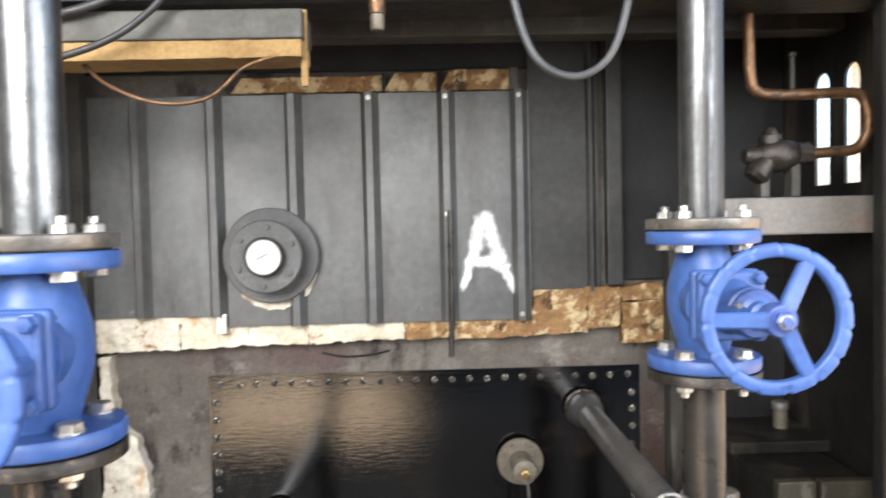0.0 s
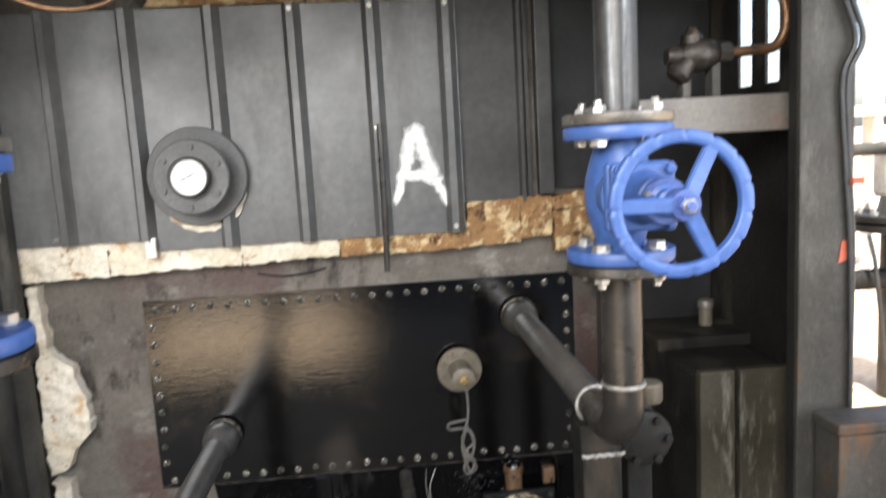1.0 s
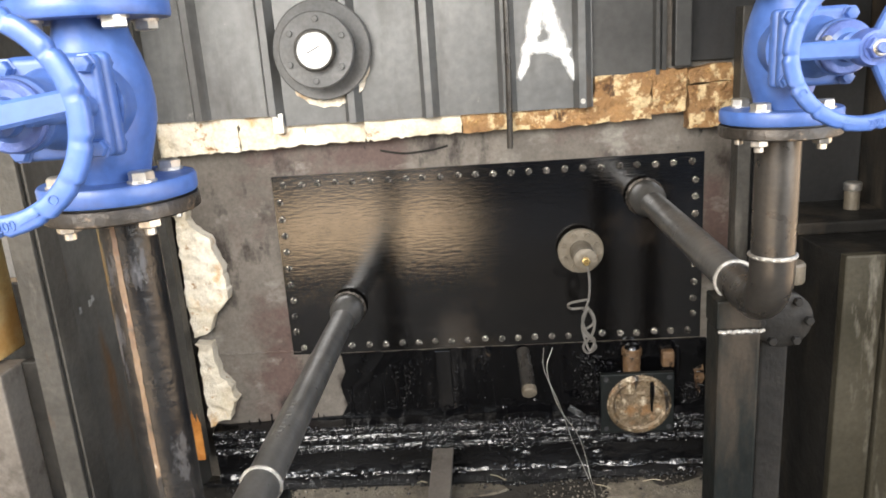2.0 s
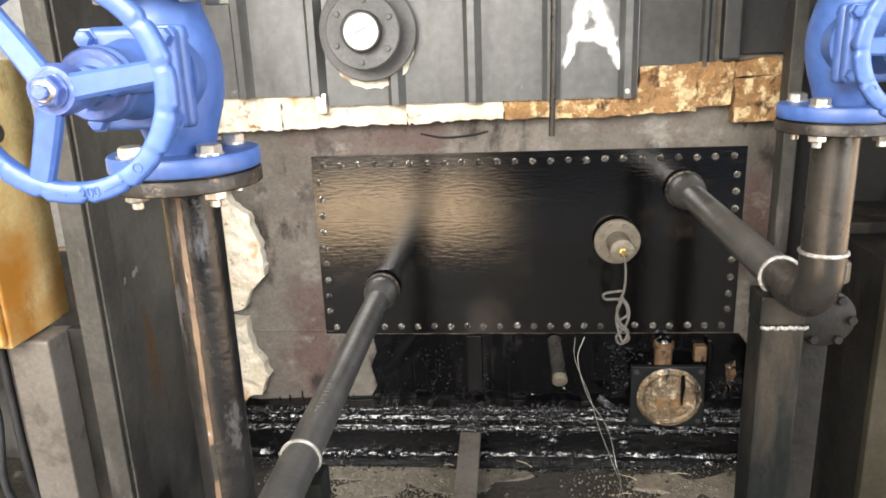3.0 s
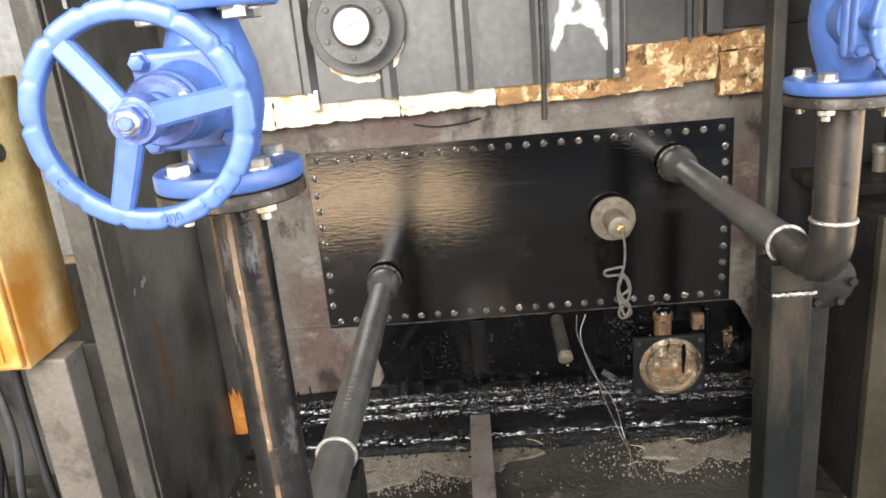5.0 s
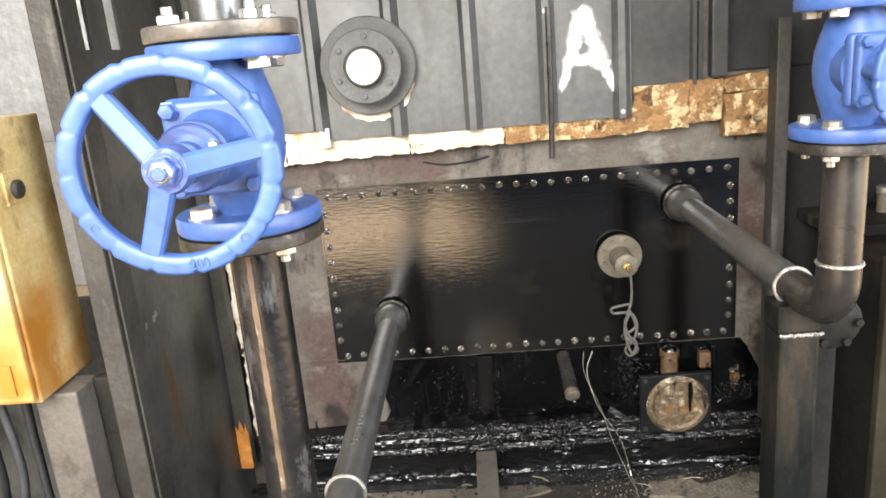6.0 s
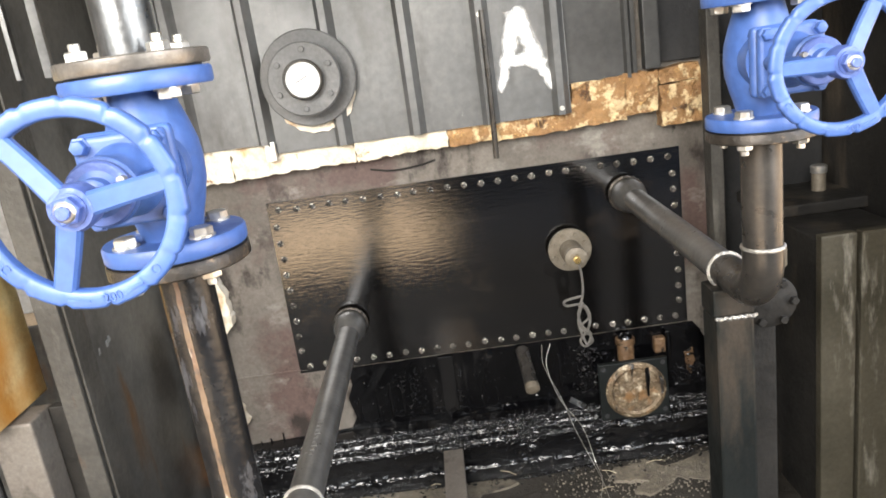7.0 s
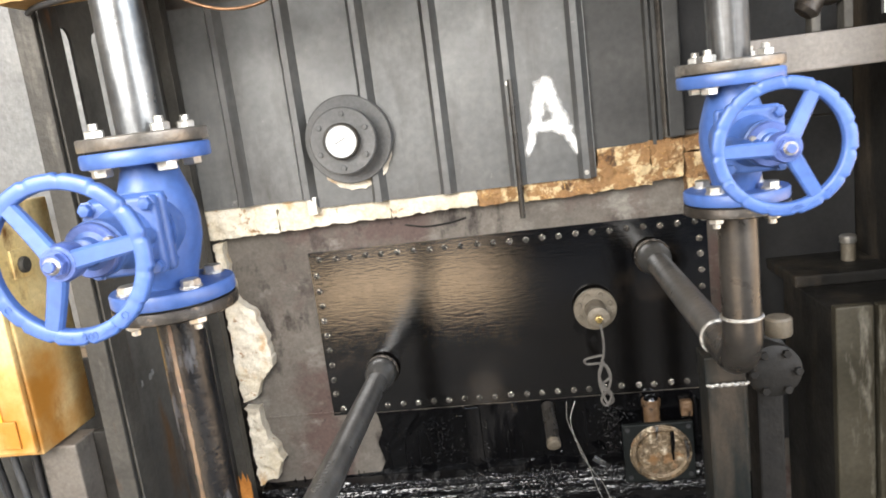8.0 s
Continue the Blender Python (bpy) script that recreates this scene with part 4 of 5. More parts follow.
# rusty line down the left upright
bm = bmesh.new()
n = 60
aa = []
for k in range(n + 1):
    z = 0.76 + (1.236 - 0.76) * k / n
    c = radians(267)
    w0, w1 = 0.09 + 0.05 * noise.noise(Vector((z * 30, 0, 0))) + 0.03 * noise.noise(Vector((z * 110, 2, 0))), 0.11 + 0.05 * noise.noise(Vector((z * 26, 5, 0))) + 0.03 * noise.noise(Vector((z * 120, 7, 0)))
    aa.append([bm.verts.new((LX + (PR + 0.0007) * math.cos(c + s), LY + (PR + 0.0007) * math.sin(c + s), z)) for s in (-w0, -w0 / 2, 0, w1 / 2, w1)])
for a, b in zip(aa, aa[1:]):
    for k in range(4):
        bm.faces.new((a[k], a[k + 1], b[k + 1], b[k]))
part("rust_streak", bm, M_RUSTLINE, left, "rusty tan streak", smooth=True)
# faint print on the level pipe
for k in range(9):
    part("print_bar", box(LX - 0.002, LX + 0.004 + 0.003 * (k % 3), 1.20 + 0.017 * k, 1.21 + 0.017 * k, 0.6514 + PR - 0.002, 0.6514 + PR + 0.0008, 0.0), M_FRAME_LIGHT, left)

# ---- valves ----
def globe_valve(name, label, x, y, z, spin, turn=0.0, bolt_turn=45):
    """A flanged globe valve whose stem and handwheel point at the viewer. Origin: the middle of its body."""
    v = thing(name, label, "valve", "blue globe valves", m=at(x, y, z, Matrix.Rotation(radians(turn), 4, 'Z')))
    H = 0.112
    for s in (-1, 1):
        part("flange", lathe([(0.04, s * (H - 0.021)), (0.088, s * (H - 0.021)), (0.090, s * (H - 0.018)), (0.090, s * (H - 0.003)), (0.088, s * H), (0.04, s * H)], None, 56), M_BLUE, v, smooth=True)
        part("gasket", lathe([(0.05, s * H), (0.080, s * H), (0.080, s * (H + 0.003)), (0.05, s * (H + 0.003))], None, 40), M_BLACK, v, smooth=True)
        part("counter_flange", lathe([(0.034, s * (H + 0.003)), (0.089, s * (H + 0.003)), (0.0905, s * (H + 0.005)), (0.0905, s * (H + 0.019)), (0.088, s * (H + 0.021)), (0.034, s * (H + 0.021))], None, 56), M_FLANGE if s < 0 else M_STEEL, v, "dark oily steel flange" if s < 0 else "bare machined steel flange", smooth=True)
    prof = [(0.040, -0.10), (0.042, -0.085), (0.046, -0.07), (0.053, -0.05), (0.060, -0.025), (0.062, 0.0), (0.060, 0.025), (0.053, 0.05), (0.046, 0.07), (0.042, 0.085), (0.040, 0.10)]
    bm = lathe(prof, None, 40)
    for w in bm.verts:
        if w.co.y < 0:
            w.co.y *= 1.15
        w.co.x *= 0.92
    part("body", bm, M_BLUE, v, smooth=True)
    # neck towards the bonnet, leaning shoulders above and below
    part("neck", lathe([(0.050, 0.02), (0.052, 0.06), (0.056, 0.082)], FRONT, 36), M_BLUE, v, smooth=True)
    part("bonnet_flange", box(-0.052, 0.052, -0.100, -0.080, -0.054, 0.054, 0.014, seg=3), M_BLUE, v, smooth=True)
    part("bonnet_cover", box(-0.050, 0.050, -0.121, -0.1025, -0.052, 0.052, 0.014, seg=3), M_BLUE, v, smooth=True)
    part("bonnet", lathe([(0.042, 0.119), (0.040, 0.128), (0.033, 0.140), (0.030, 0.165), (0.031, 0.178), (0.036, 0.182), (0.036, 0.192), (0.032, 0.195)], FRONT, 36), M_BLUE, v, smooth=True)
    for k in range(2):
        s = -1 if k else 1
        part("yoke_arm", tube(smooth_path([(s * 0.036, -0.125, 0), (s * 0.040, -0.155, 0), (s * 0.034, -0.19, 0), (s * 0.022, -0.215, 0)], 6), 0.011, 12), M_BLUE, v, smooth=True)
    part("gland_flange", lathe([(0.020, 0.197), (0.033, 0.197), (0.034, 0.199), (0.034, 0.205), (0.032, 0.207), (0.020, 0.207)], FRONT, 28), M_BLUE_HUB, v, smooth=True)
    for s in (-1, 1):
        part("gland_stud", tube([(s * 0.027, -0.196, 0.012), (s * 0.027, -0.216, 0.012)], 0.0042, 10), M_ZINC, v, "bare gland stud", smooth=True)
    part("gland", lathe([(0.024, 0.194), (0.024, 0.207), (0.018, 0.210), (0.018, 0.225), (0.014, 0.228)], FRONT, 28), M_BLUE, v, smooth=True)
    bolt = mesh_of("bonnet_bolt", lathe([(0.0115, 0), (0.0115, 0.002), (0.0092, 0.0025), (0.0092, 0.009), (0.0078, 0.0115), (0.003, 0.012)], None, 6), M_BLUE)
    for bx in (-1, 1):
        for bz in (-1, 1):
            place("bonnet_bolt", bolt, v, at(bx * 0.040, -0.120, bz * 0.042, FRONT))
            place("bonnet_nut", bolt, v, at(bx * 0.040, -0.082, bz * 0.042, Matrix.Rotation(radians(-90), 4, 'X')))
    part("stem", lathe([(0.010, 0.19), (0.010, 0.292), (0.008, 0.294)], FRONT, 20), M_ZINC, v, "bare steel stem", smooth=True)
    # flange bolts
    head = mesh_of("flange_bolt", hexhead(0.0145, 0.0105, 0.0165), M_ZINC)
    nut = mesh_of("flange_nut", hexhead(0.0135, 0.011, 0.0, 0.008), M_ZINC)
    for k in range(4):
        a = radians(bolt_turn + 90 * k)
        bx, by = 0.066 * math.cos(a), 0.066 * math.sin(a)
        rz = Matrix.Rotation(0.4 * k, 4, 'Z')
        place("flange_bolt", head, v, at(bx, by, -(H - 0.021), rz))
        place("flange_nut", nut, v, at(bx, by, -(H + 0.021), Matrix.Rotation(radians(180), 4, 'X') @ rz))
        place("flange_bolt", head, v, at(bx, by, H - 0.021, Matrix.Rotation(radians(180), 4, 'X') @ rz))
        place("flange_nut", nut, v, at(bx, by, H + 0.021, rz))
    # handwheel
    wheel = new("handwheel")
    wheel.empty_display_size = 0.03
    wheel.parent = v
    wheel.matrix_basis = at(0, -0.262, 0, FRONT @ Matrix.Rotation(radians(spin), 4, 'Z'))
    bm = bmesh.new()
    n = 192
    R = 0.0898
    rings = []
    sect = [(-0.0092, -0.0055), (-0.0092, 0.0035), (-0.0084, 0.0054), (-0.0062, 0.0068), (0.0058, 0.0068), (0.0082, 0.0054), (0.0094, 0.003), (0.0094, -0.004), (0.0070, -0.0075), (-0.0068, -0.0075)]
    q = len(sect)
    for k in range(n):
        a = 2 * math.pi * k / n
        ph = (a * 15 / (2 * math.pi)) % 1.0
        notch = max(0.0, 1.0 - abs(ph - 0.10) / 0.10)
        lip = max(0.0, 1.0 - abs(ph - 0.27) / 0.09)
        rings.append([bm.verts.new(((R + rr - (0.0024 * notch - 0.0010 * lip) * (rr > 0)) * math.cos(a), (R + rr - (0.0024 * notch - 0.0010 * lip) * (rr > 0)) * math.sin(a), zz - (0.0016 * notch if zz > 0 and rr > 0 else 0))) for rr, zz in sect])
    for k in range(n):
        a, b = rings[k], rings[(k + 1) % n]
        for j in range(q):
            bm.faces.new((a[j], b[j], b[(j + 1) % q], a[(j + 1) % q]))
    bmesh.ops.recalc_face_normals(bm, faces=bm.faces[:])
    part("rim", bm, M_BLUE, wheel, smooth=True)
    for k in range(3):
        a = radians(120 * k)
        d = Vector((math.cos(a), math.sin(a), 0))
        sd = Vector((-math.sin(a), math.cos(a), 0))
        bm = bmesh.new()
        prev = None
        cuts = []
        for t in range(7):
            f = t / 6
            rr = 0.016 + (R - 0.016) * f
            zz = 0.012 * (1 - f) ** 1.5
            w = 0.0112 - 0.0012 * f
            h = 0.006
            ring = [(-1, -0.7), (-1, 0.5), (-0.72, 1), (0.72, 1), (1, 0.5), (1, -0.7)]
            cuts.append([bm.verts.new(d * rr + sd * w * u + Vector((0, 0, zz + h * g))) for u, g in ring])
        for p, s in zip(cuts, cuts[1:]):
            for j in range(6):
                bm.faces.new((p[j], p[(j + 1) % 6], s[(j + 1) % 6], s[j]))
        bmesh.ops.recalc_face_normals(bm, faces=bm.faces[:])
        part("spoke", bm, M_BLUE, wheel, smooth=True)
    part("hub", lathe([(0.018, -0.012), (0.0215, -0.009), (0.0225, 0.012), (0.020, 0.0175), (0.012, 0.018)], None, 32), M_BLUE_HUB, wheel, smooth=True)
    part("hub_nut", hexhead(0.0135, 0.010, 0.0155, 0.006), M_BLUE_HUB, wheel).matrix_basis = at(0, 0, 0.0175)
    # cast marks on the rim, too worn to read
    for text, deg in (("200", 278), ("O", 310), ("C", 212)):
        cu = bpy.data.curves.new("cast_text", 'FONT')
        cu.body, cu.size, cu.extrude, cu.align_x, cu.align_y = text, 0.0125, 0.0007, 'CENTER', 'CENTER'
        tmp = new("cast_text", cu)
        bpy.context.view_layer.update()
        me = bpy.data.meshes.new_from_object(tmp.evaluated_get(bpy.context.evaluated_depsgraph_get()))
        bpy.data.objects.remove(tmp)
        me.materials.clear()
        me.materials.append(M_BLUE)
        a = radians(deg - spin)
        place("cast_text", me, wheel, Matrix.Rotation(a, 4, 'Z') @ at(R, 0, 0.0072, Matrix.Rotation(radians(90), 4, 'Z')))
    arrow = mesh_of("cast_arrow", box(-0.001, 0.001, -0.010, 0.010, 0, 0.0012, 0.0), M_BLUE)
    for deg in (292, 258):
        place("cast_arrow", arrow, wheel, Matrix.Rotation(radians(deg - spin), 4, 'Z') @ at(R, 0, 0.0066))
    return v


VZ = 1.373
globe_valve("globe_valve", "blue enamelled flanged globe valve with handwheel, over the scuffed pipe", LX, LY, VZ, 8, 3.8)
globe_valve("globe_valve", "blue enamelled flanged globe valve with handwheel, over the bare steel pipe", RX, RY, VZ, 60, -0.8)
for x, y in ((LX, LY), (RX, RY)):
    ob = part("riser_pipe", lathe([(0.0352, VZ + 0.130), (0.0352, 3.9)], at(x, y, 0), 44), M_GALV, smooth=True)
    tagged(ob, "shiny galvanised riser pipe above a blue valve", "pipe", "riser pipes")

# support post under the right elbow
def support_post(label, x0, x1, y0, y1, weld_z, top_z):
    post = thing("support_post", label, "post", "pipe supports")
    part("shaft", box(x0, x1, y0, y1, 0.0, weld_z - 0.002, 0.006), M_POST_GREEN, post)
    part("cradle", box(x0 - 0.003, x1 + 0.001, y0 + 0.004, y1 - 0.004, weld_z + 0.002, top_z, 0.004), M_POST_GREEN, post)
    n = 26
    part("weld_bead", tube([(x0 - 0.002 + (x1 - x0 + 0.006) * k / n, y0 - 0.002 + 0.0012 * math.sin(k * 2), weld_z + 0.0012 * math.sin(k * 1.3)) for k in range(n + 1)], [0.003 + 0.0012 * abs(math.sin(k * 1.9)) for k in range(n + 1)], 8), M_WELD, post, "bright weld bead", smooth=True)


support_post("dark green-grey square steel post under the elbow", 0.409, 0.488, 1.225, 1.305, 0.852, 0.912)
support_post("short dark steel post under the scuffed pipe", -0.502, -0.418, 1.04, 1.12, 0.545, 0.618)

# ---- things at the foot of the tank ----
stub = thing("stub_pipe", "short pipe stub with a scraped bright end", "pipe stub")
a, b = Vector((0.075, 2.06, 0.470)), Vector((0.082, 1.925, 0.407))
part("stub", tube([a, b], 0.021, 24), M_PIPE_R, stub, smooth=True)
d = (b - a).normalized()
part("stub_end", lathe([(0.018, 0), (0.0225, 0.001), (0.0225, 0.018), (0.020, 0.020), (0.012, 0.0205)], Matrix.Translation(b) @ d.to_track_quat('Z', 'Y').to_matrix().to_4x4(), 24), M_TANFLANGE, stub, "scraped tan end", smooth=True)

inlet = thing("blanked_inlet", "square steel flange with a rusty wet round opening", "inlet", m=at(-0.016, -0.022, 0.041))
bm = box(0.322, 0.545, 2.012, 2.030, 0.168, 0.368, 0.004)
part("square_flange", bm, M_POST_GREEN, inlet)
part("rim", lathe([(0.070, 0.0), (0.098, 0.0), (0.098, 0.004), (0.092, 0.010), (0.082, 0.011), (0.074, 0.004)], at(0.438, 2.012, 0.266, FRONT), 48), M_RUSTDISC, inlet, "raised rusty rim", smooth=True)
part("disc", lathe([(0.002, 0.006), (0.04, 0.005), (0.078, 0.002), (0.079, 0.0)], at(0.438, 2.012, 0.266, FRONT), 40), M_RUSTDISC, inlet, "wet rusty disc", smooth=True)
part("neck", lathe([(0.09, 0), (0.09, 0.03)], at(0.436, 2.06, 0.266, FRONT), 36), M_TAR, inlet, smooth=True)
part("tar_run", tube([(0.475, 2.004, 0.345), (0.476, 2.001, 0.31), (0.474, 2.0, 0.275), (0.475, 2.001, 0.245)], [0.006, 0.008, 0.005, 0.003], 8), M_TAR, inlet, "black tar run over the disc", smooth=True)
hole = mesh_of("bolt_hole", lathe([(0.008, 0), (0.008, 0.001)], None, 12), M_BLACK)
for x in (0.338, 0.53):
    for z in (0.185, 0.352):
        place("bolt_hole", hole, inlet, at(x, 2.0118, z, FRONT))
nub = thing("pipe_nub", "rusty tan pipe stub in the tar above the inlet", "pipe nub", "pipe nubs")
part("stub", lathe([(0.027, 0), (0.027, 0.055), (0.031, 0.057), (0.031, 0.074), (0.026, 0.078)], at(0.409, 2.036, 0.398), 20), M_NUB, nub, smooth=True)
part("tar_cap", lathe([(0.024, 0), (0.021, 0.008), (0.012, 0.014), (0.002, 0.016)], at(0.409, 2.034, 0.476), 14), M_TAR, nub, "blob of black tar", smooth=True)
nub = thing("pipe_nub", "square rusty tan plug in the tar", "pipe nub", "pipe nubs")
part("plug", box(0.503, 0.540, 2.032, 2.060, 0.405, 0.458, 0.006), M_NUB, nub)
part("tar_run", tube([(0.547, 2.036, 0.475), (0.549, 2.032, 0.43), (0.547, 2.034, 0.36)], [0.007, 0.009, 0.004], 8), M_TAR, nub, "black tar run", smooth=True)
ob = part("rust_patch", slab([(0.605, 0.385), (0.632, 0.40), (0.638, 0.36), (0.628, 0.30), (0.612, 0.325)], 2.055, 2.059, 0.004, 0.008, 91), M_NUB)
tagged(ob, "rust-brown scab on the tarred wall", "rust")
bar = part("upright_bar", box(-0.203, -0.153, 2.047, 2.054, 0.25, 0.488, 0.002), M_TARSHEET)
tagged(bar, "flat dark upright bar under the cover plate", "bar")

for k, (dx, dz) in enumerate(((0.0, 0.0), (0.028, 0.0))):
    pts = smooth_path([(0.138 + dx, 2.035, 0.488), (0.137 + dx * 0.3, 2.02, 0.42), (0.180 - dx * 0.2, 1.99, 0.31), (0.210 + dx * 0.9, 1.965, 0.21), (0.252 + dx * 0.3, 1.93, 0.10), (0.264, 1.86, 0.082), (0.262 - dx, 1.75, 0.082)], 8)
    tagged(part("thin_wire", tube(pts, 0.0008, 6), M_THREAD, smooth=True), "thin bright wire hanging down from the plate to the floor", "wire", "thin wires")
foil = bmesh.new()
bmesh.ops.create_grid(foil, x_segments=6, y_segments=6, size=0.022)
for v in foil.verts:
    v.co.z = 0.016 * noise.noise(v.co * 60)
bmesh.ops.transform(foil, matrix=at(0.232, 1.994, 0.285, Matrix.Rotation(radians(70), 4, 'X')) @ Matrix.Rotation(radians(-35), 4, 'Z') @ Matrix.Diagonal((1.3, 0.4, 1, 1)), verts=foil.verts)
ob = part("foil_scrap", foil, M_GALV)
so = ob.modifiers.new("thickness", 'SOLIDIFY')
so.thickness = 0.001
tagged(ob, "crumpled scrap of bright foil on the base rail", "scrap")

skid = thing("skid_beam", "worn tan flat steel beam lying from the base rail", "beam")
part("web", box(-0.214, -0.172, 0.95, 2.016, 0.0, 0.158, 0.004), M_FRAME_DARK, skid)
part("top_flange", box(-0.227, -0.162, 0.95, 2.000, 0.159, 0.175, 0.003), M_POST_BEIGE, skid, "bare tan top flange")

# grit and litter on the floor
rg = random.Random(12)
verts, faces = [], []
for cx, cy, rx, ry, count, s0, s1 in ((-0.42, 1.89, 0.27, 0.14, 3000, 0.0010, 0.0032), (-0.42, 1.89, 0.30, 0.17, 500, 0.002, 0.0055), (-0.30, 1.62, 0.5, 0.22, 500, 0.001, 0.004),
                                      (0.40, 1.86, 0.32, 0.15, 700, 0.001, 0.004), (0.38, 1.82, 0.22, 0.10, 110, 0.002, 0.005), (-0.75, 1.7, 0.3, 0.3, 260, 0.002, 0.006)):
    for _ in range(count):
        a, r = rg.uniform(0, 2 * math.pi), rg.random() ** 0.7
        x, y, sz_ = cx + rx * r * math.cos(a), cy + ry * r * math.sin(a), rg.uniform(s0, s1)
        turn = np.array(Euler((rg.uniform(0, 3), rg.uniform(0, 3), rg.uniform(0, 3))).to_matrix())
        sc = np.array([sz_, sz_ * rg.uniform(0.6, 1), sz_ * rg.uniform(0.5, 0.9)])
        ground_z = FZ + 0.012 * noise.fractal(Vector((x * 2.2, y * 2.2, 3)), 1.0, 2.0, 5)
        faces.append(bv_fc + len(verts) * len(bv_co))
        verts.append((bv_co * sc) @ turn.T + np.array((x, y, max(ground_z, FZ + 0.003) + sz_ * 0.3)))
me = bpy.data.meshes.new("grit")
me.from_pydata(np.concatenate(verts).tolist(), [], np.concatenate(faces).tolist())
me.materials.append(M_GRAVEL)
tagged(new("grit", me), "oily sand and small stones scattered on the floor", "grit", kind="stuff")
tagged(puddle("sand_patch", -0.42, 1.90, 0.25, 0.13, FZ + 0.003, M_SAND, 9.0, 0.002, 160, 0.9), "flat patch of pale oily sand", "sand")
tagged(puddle("sand_patch", 0.50, 1.88, 0.17, 0.09, FZ + 0.003, M_SAND, 11.0, 0.002, 160, 0.9), "small patch of pale oily sand", "sand")
tagged(puddle("dried_spill", 0.36, 1.88, 0.062, 0.045, FZ + 0.004, M_GRAVEL, 13.0, 0.006, 90, 0.5), "pale dried round spill on the floor", "spill")
for k in range(5):
    x, y, a, ln = rg.uniform(-0.55, 0.6), rg.uniform(1.72, 1.96), rg.uniform(0, 3), rg.uniform(0.03, 0.07)
    if k == 0:
        x, y, a, ln = 0.0, 1.946, 2.5, 0.06
    tagged(part("straw_stalk", tube([(x, y, FZ + 0.014), (x + ln * 0.5 * math.cos(a), y + ln * 0.5 * math.sin(a), FZ + 0.018), (x + ln * math.cos(a), y + ln * math.sin(a), FZ + 0.013)], 0.0011, 6), M_STRAW), "thin dry stalk on the oily floor", "straw", "stalks")

# ---- left side: side wall, posts, yellow box ----
def slotted_wall(name, x0, x1, y0, y1, z0, z1, slots, material, label):
    """An upright wall along y with slots, round at the top, cut through it. slots: (y0, y1, z0, z1)."""
    bm = bmesh.new()
    cuts_y = sorted({y0, y1, *[v for s in slots for v in s[:2]]})
    sz0, sz1 = slots[0][2], slots[0][3]
    for a, b in zip(cuts_y, cuts_y[1:]):
        if any(abs(a - s[0]) < 1e-6 for s in slots):
            box(x0, x1, a, b, z0, sz0, 0, bm)
            w = b - a
            outline = [(a, z1), (b, z1)] + [((a + b) / 2 + w / 2 * math.cos(radians(t)), sz1 - w / 2 + w / 2 * math.sin(radians(t))) for t in range(0, 181, 20)]
            f0 = [bm.verts.new((x0, y, z)) for y, z in outline]
            f1 = [bm.verts.new((x1, y, z)) for y, z in outline]
            bm.faces.new(f0)
            bm.faces.new(f1[::-1])
            for k in range(len(outline)):
                j = (k + 1) % len(outline)
                bm.faces.new((f0[j], f0[k], f1[k], f1[j]))
        else:
            box(x0, x1, a, b, z0, z1, 0, bm)
    bmesh.ops.recalc_face_normals(bm, faces=bm.faces[:])
    return tagged(part(name, bm, material), label, "wall", kind="structure")


slotted_wall("wall_side_left", -0.998, -0.990, 1.394, 2.062, 0.02, 2.6, [(1.458, 1.518, 1.515, 1.790), (1.608, 1.668, 1.515, 1.790)], M_SIDE, "dark steel side wall with two round-topped slots")
# Right wall takes the dark steel; the recess's shade is in its colour.
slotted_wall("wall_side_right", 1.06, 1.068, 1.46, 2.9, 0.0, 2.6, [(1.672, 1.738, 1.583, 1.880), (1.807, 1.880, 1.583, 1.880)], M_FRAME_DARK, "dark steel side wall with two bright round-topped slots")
ob = part("edge_strip", box(-0.990, -0.953, 1.955, 2.0, 0.19, 2.0, 0.003), M_FRAME)
tagged(ob, "upright steel corner angle beside the torn wool", "strip")
ob = part("rust_patch", slab([(-0.990, 0.192), (-0.951, 0.192), (-0.951, 0.315), (-0.958, 0.352), (-0.962, 0.318), (-0.974, 0.366), (-0.981, 0.325), (-0.990, 0.345)], 1.9525, 1.958, 0.003, 0.008, 95), pmat("bright_rust", (0.42, 0.14, 0.02), (0.55, 0.22, 0.04), 12.0, (0.6, 0.8), 0.0, 0.3, 60))
tagged(ob, "bright orange rust at the foot of the corner angle", "rust")
for k, (fy, fz) in enumerate(((1.504, 0.865), (1.548, 0.868), (1.562, 0.874))):
    bm = slab([(fy - 0.005, fz - 0.008), (fy + 0.004, fz - 0.006), (fy + 0.006, fz + 0.008), (fy - 0.003, fz + 0.009)], 0.0, 0.0012, 0.003, 0.004, 130 + k)
    bmesh.ops.transform(bm, matrix=Matrix.Translation((-0.9885, 0, 0)) @ Matrix.Rotation(radians(90), 4, 'Z'), verts=bm.verts)
    tagged(part("paint_fleck", bm, M_LIGHTSHEET), "small pale paint fleck on the dark side wall", "paint mark", "wall flecks")
ob = part("backing_strip", box(-1.62, -1.0, 1.80, 1.82, 1.30, 2.3, 0.002), M_LIGHTSHEET)
tagged(ob, "pale sheet metal behind the slotted side wall", "sheet")

ob = part("low_panel", box(-2.6, -1.0, 1.99, 2.01, 0.0, 0.80, 0.004), M_SIDE)
tagged(ob, "dark oil-stained steel sheet behind the control box stand", "sheet")

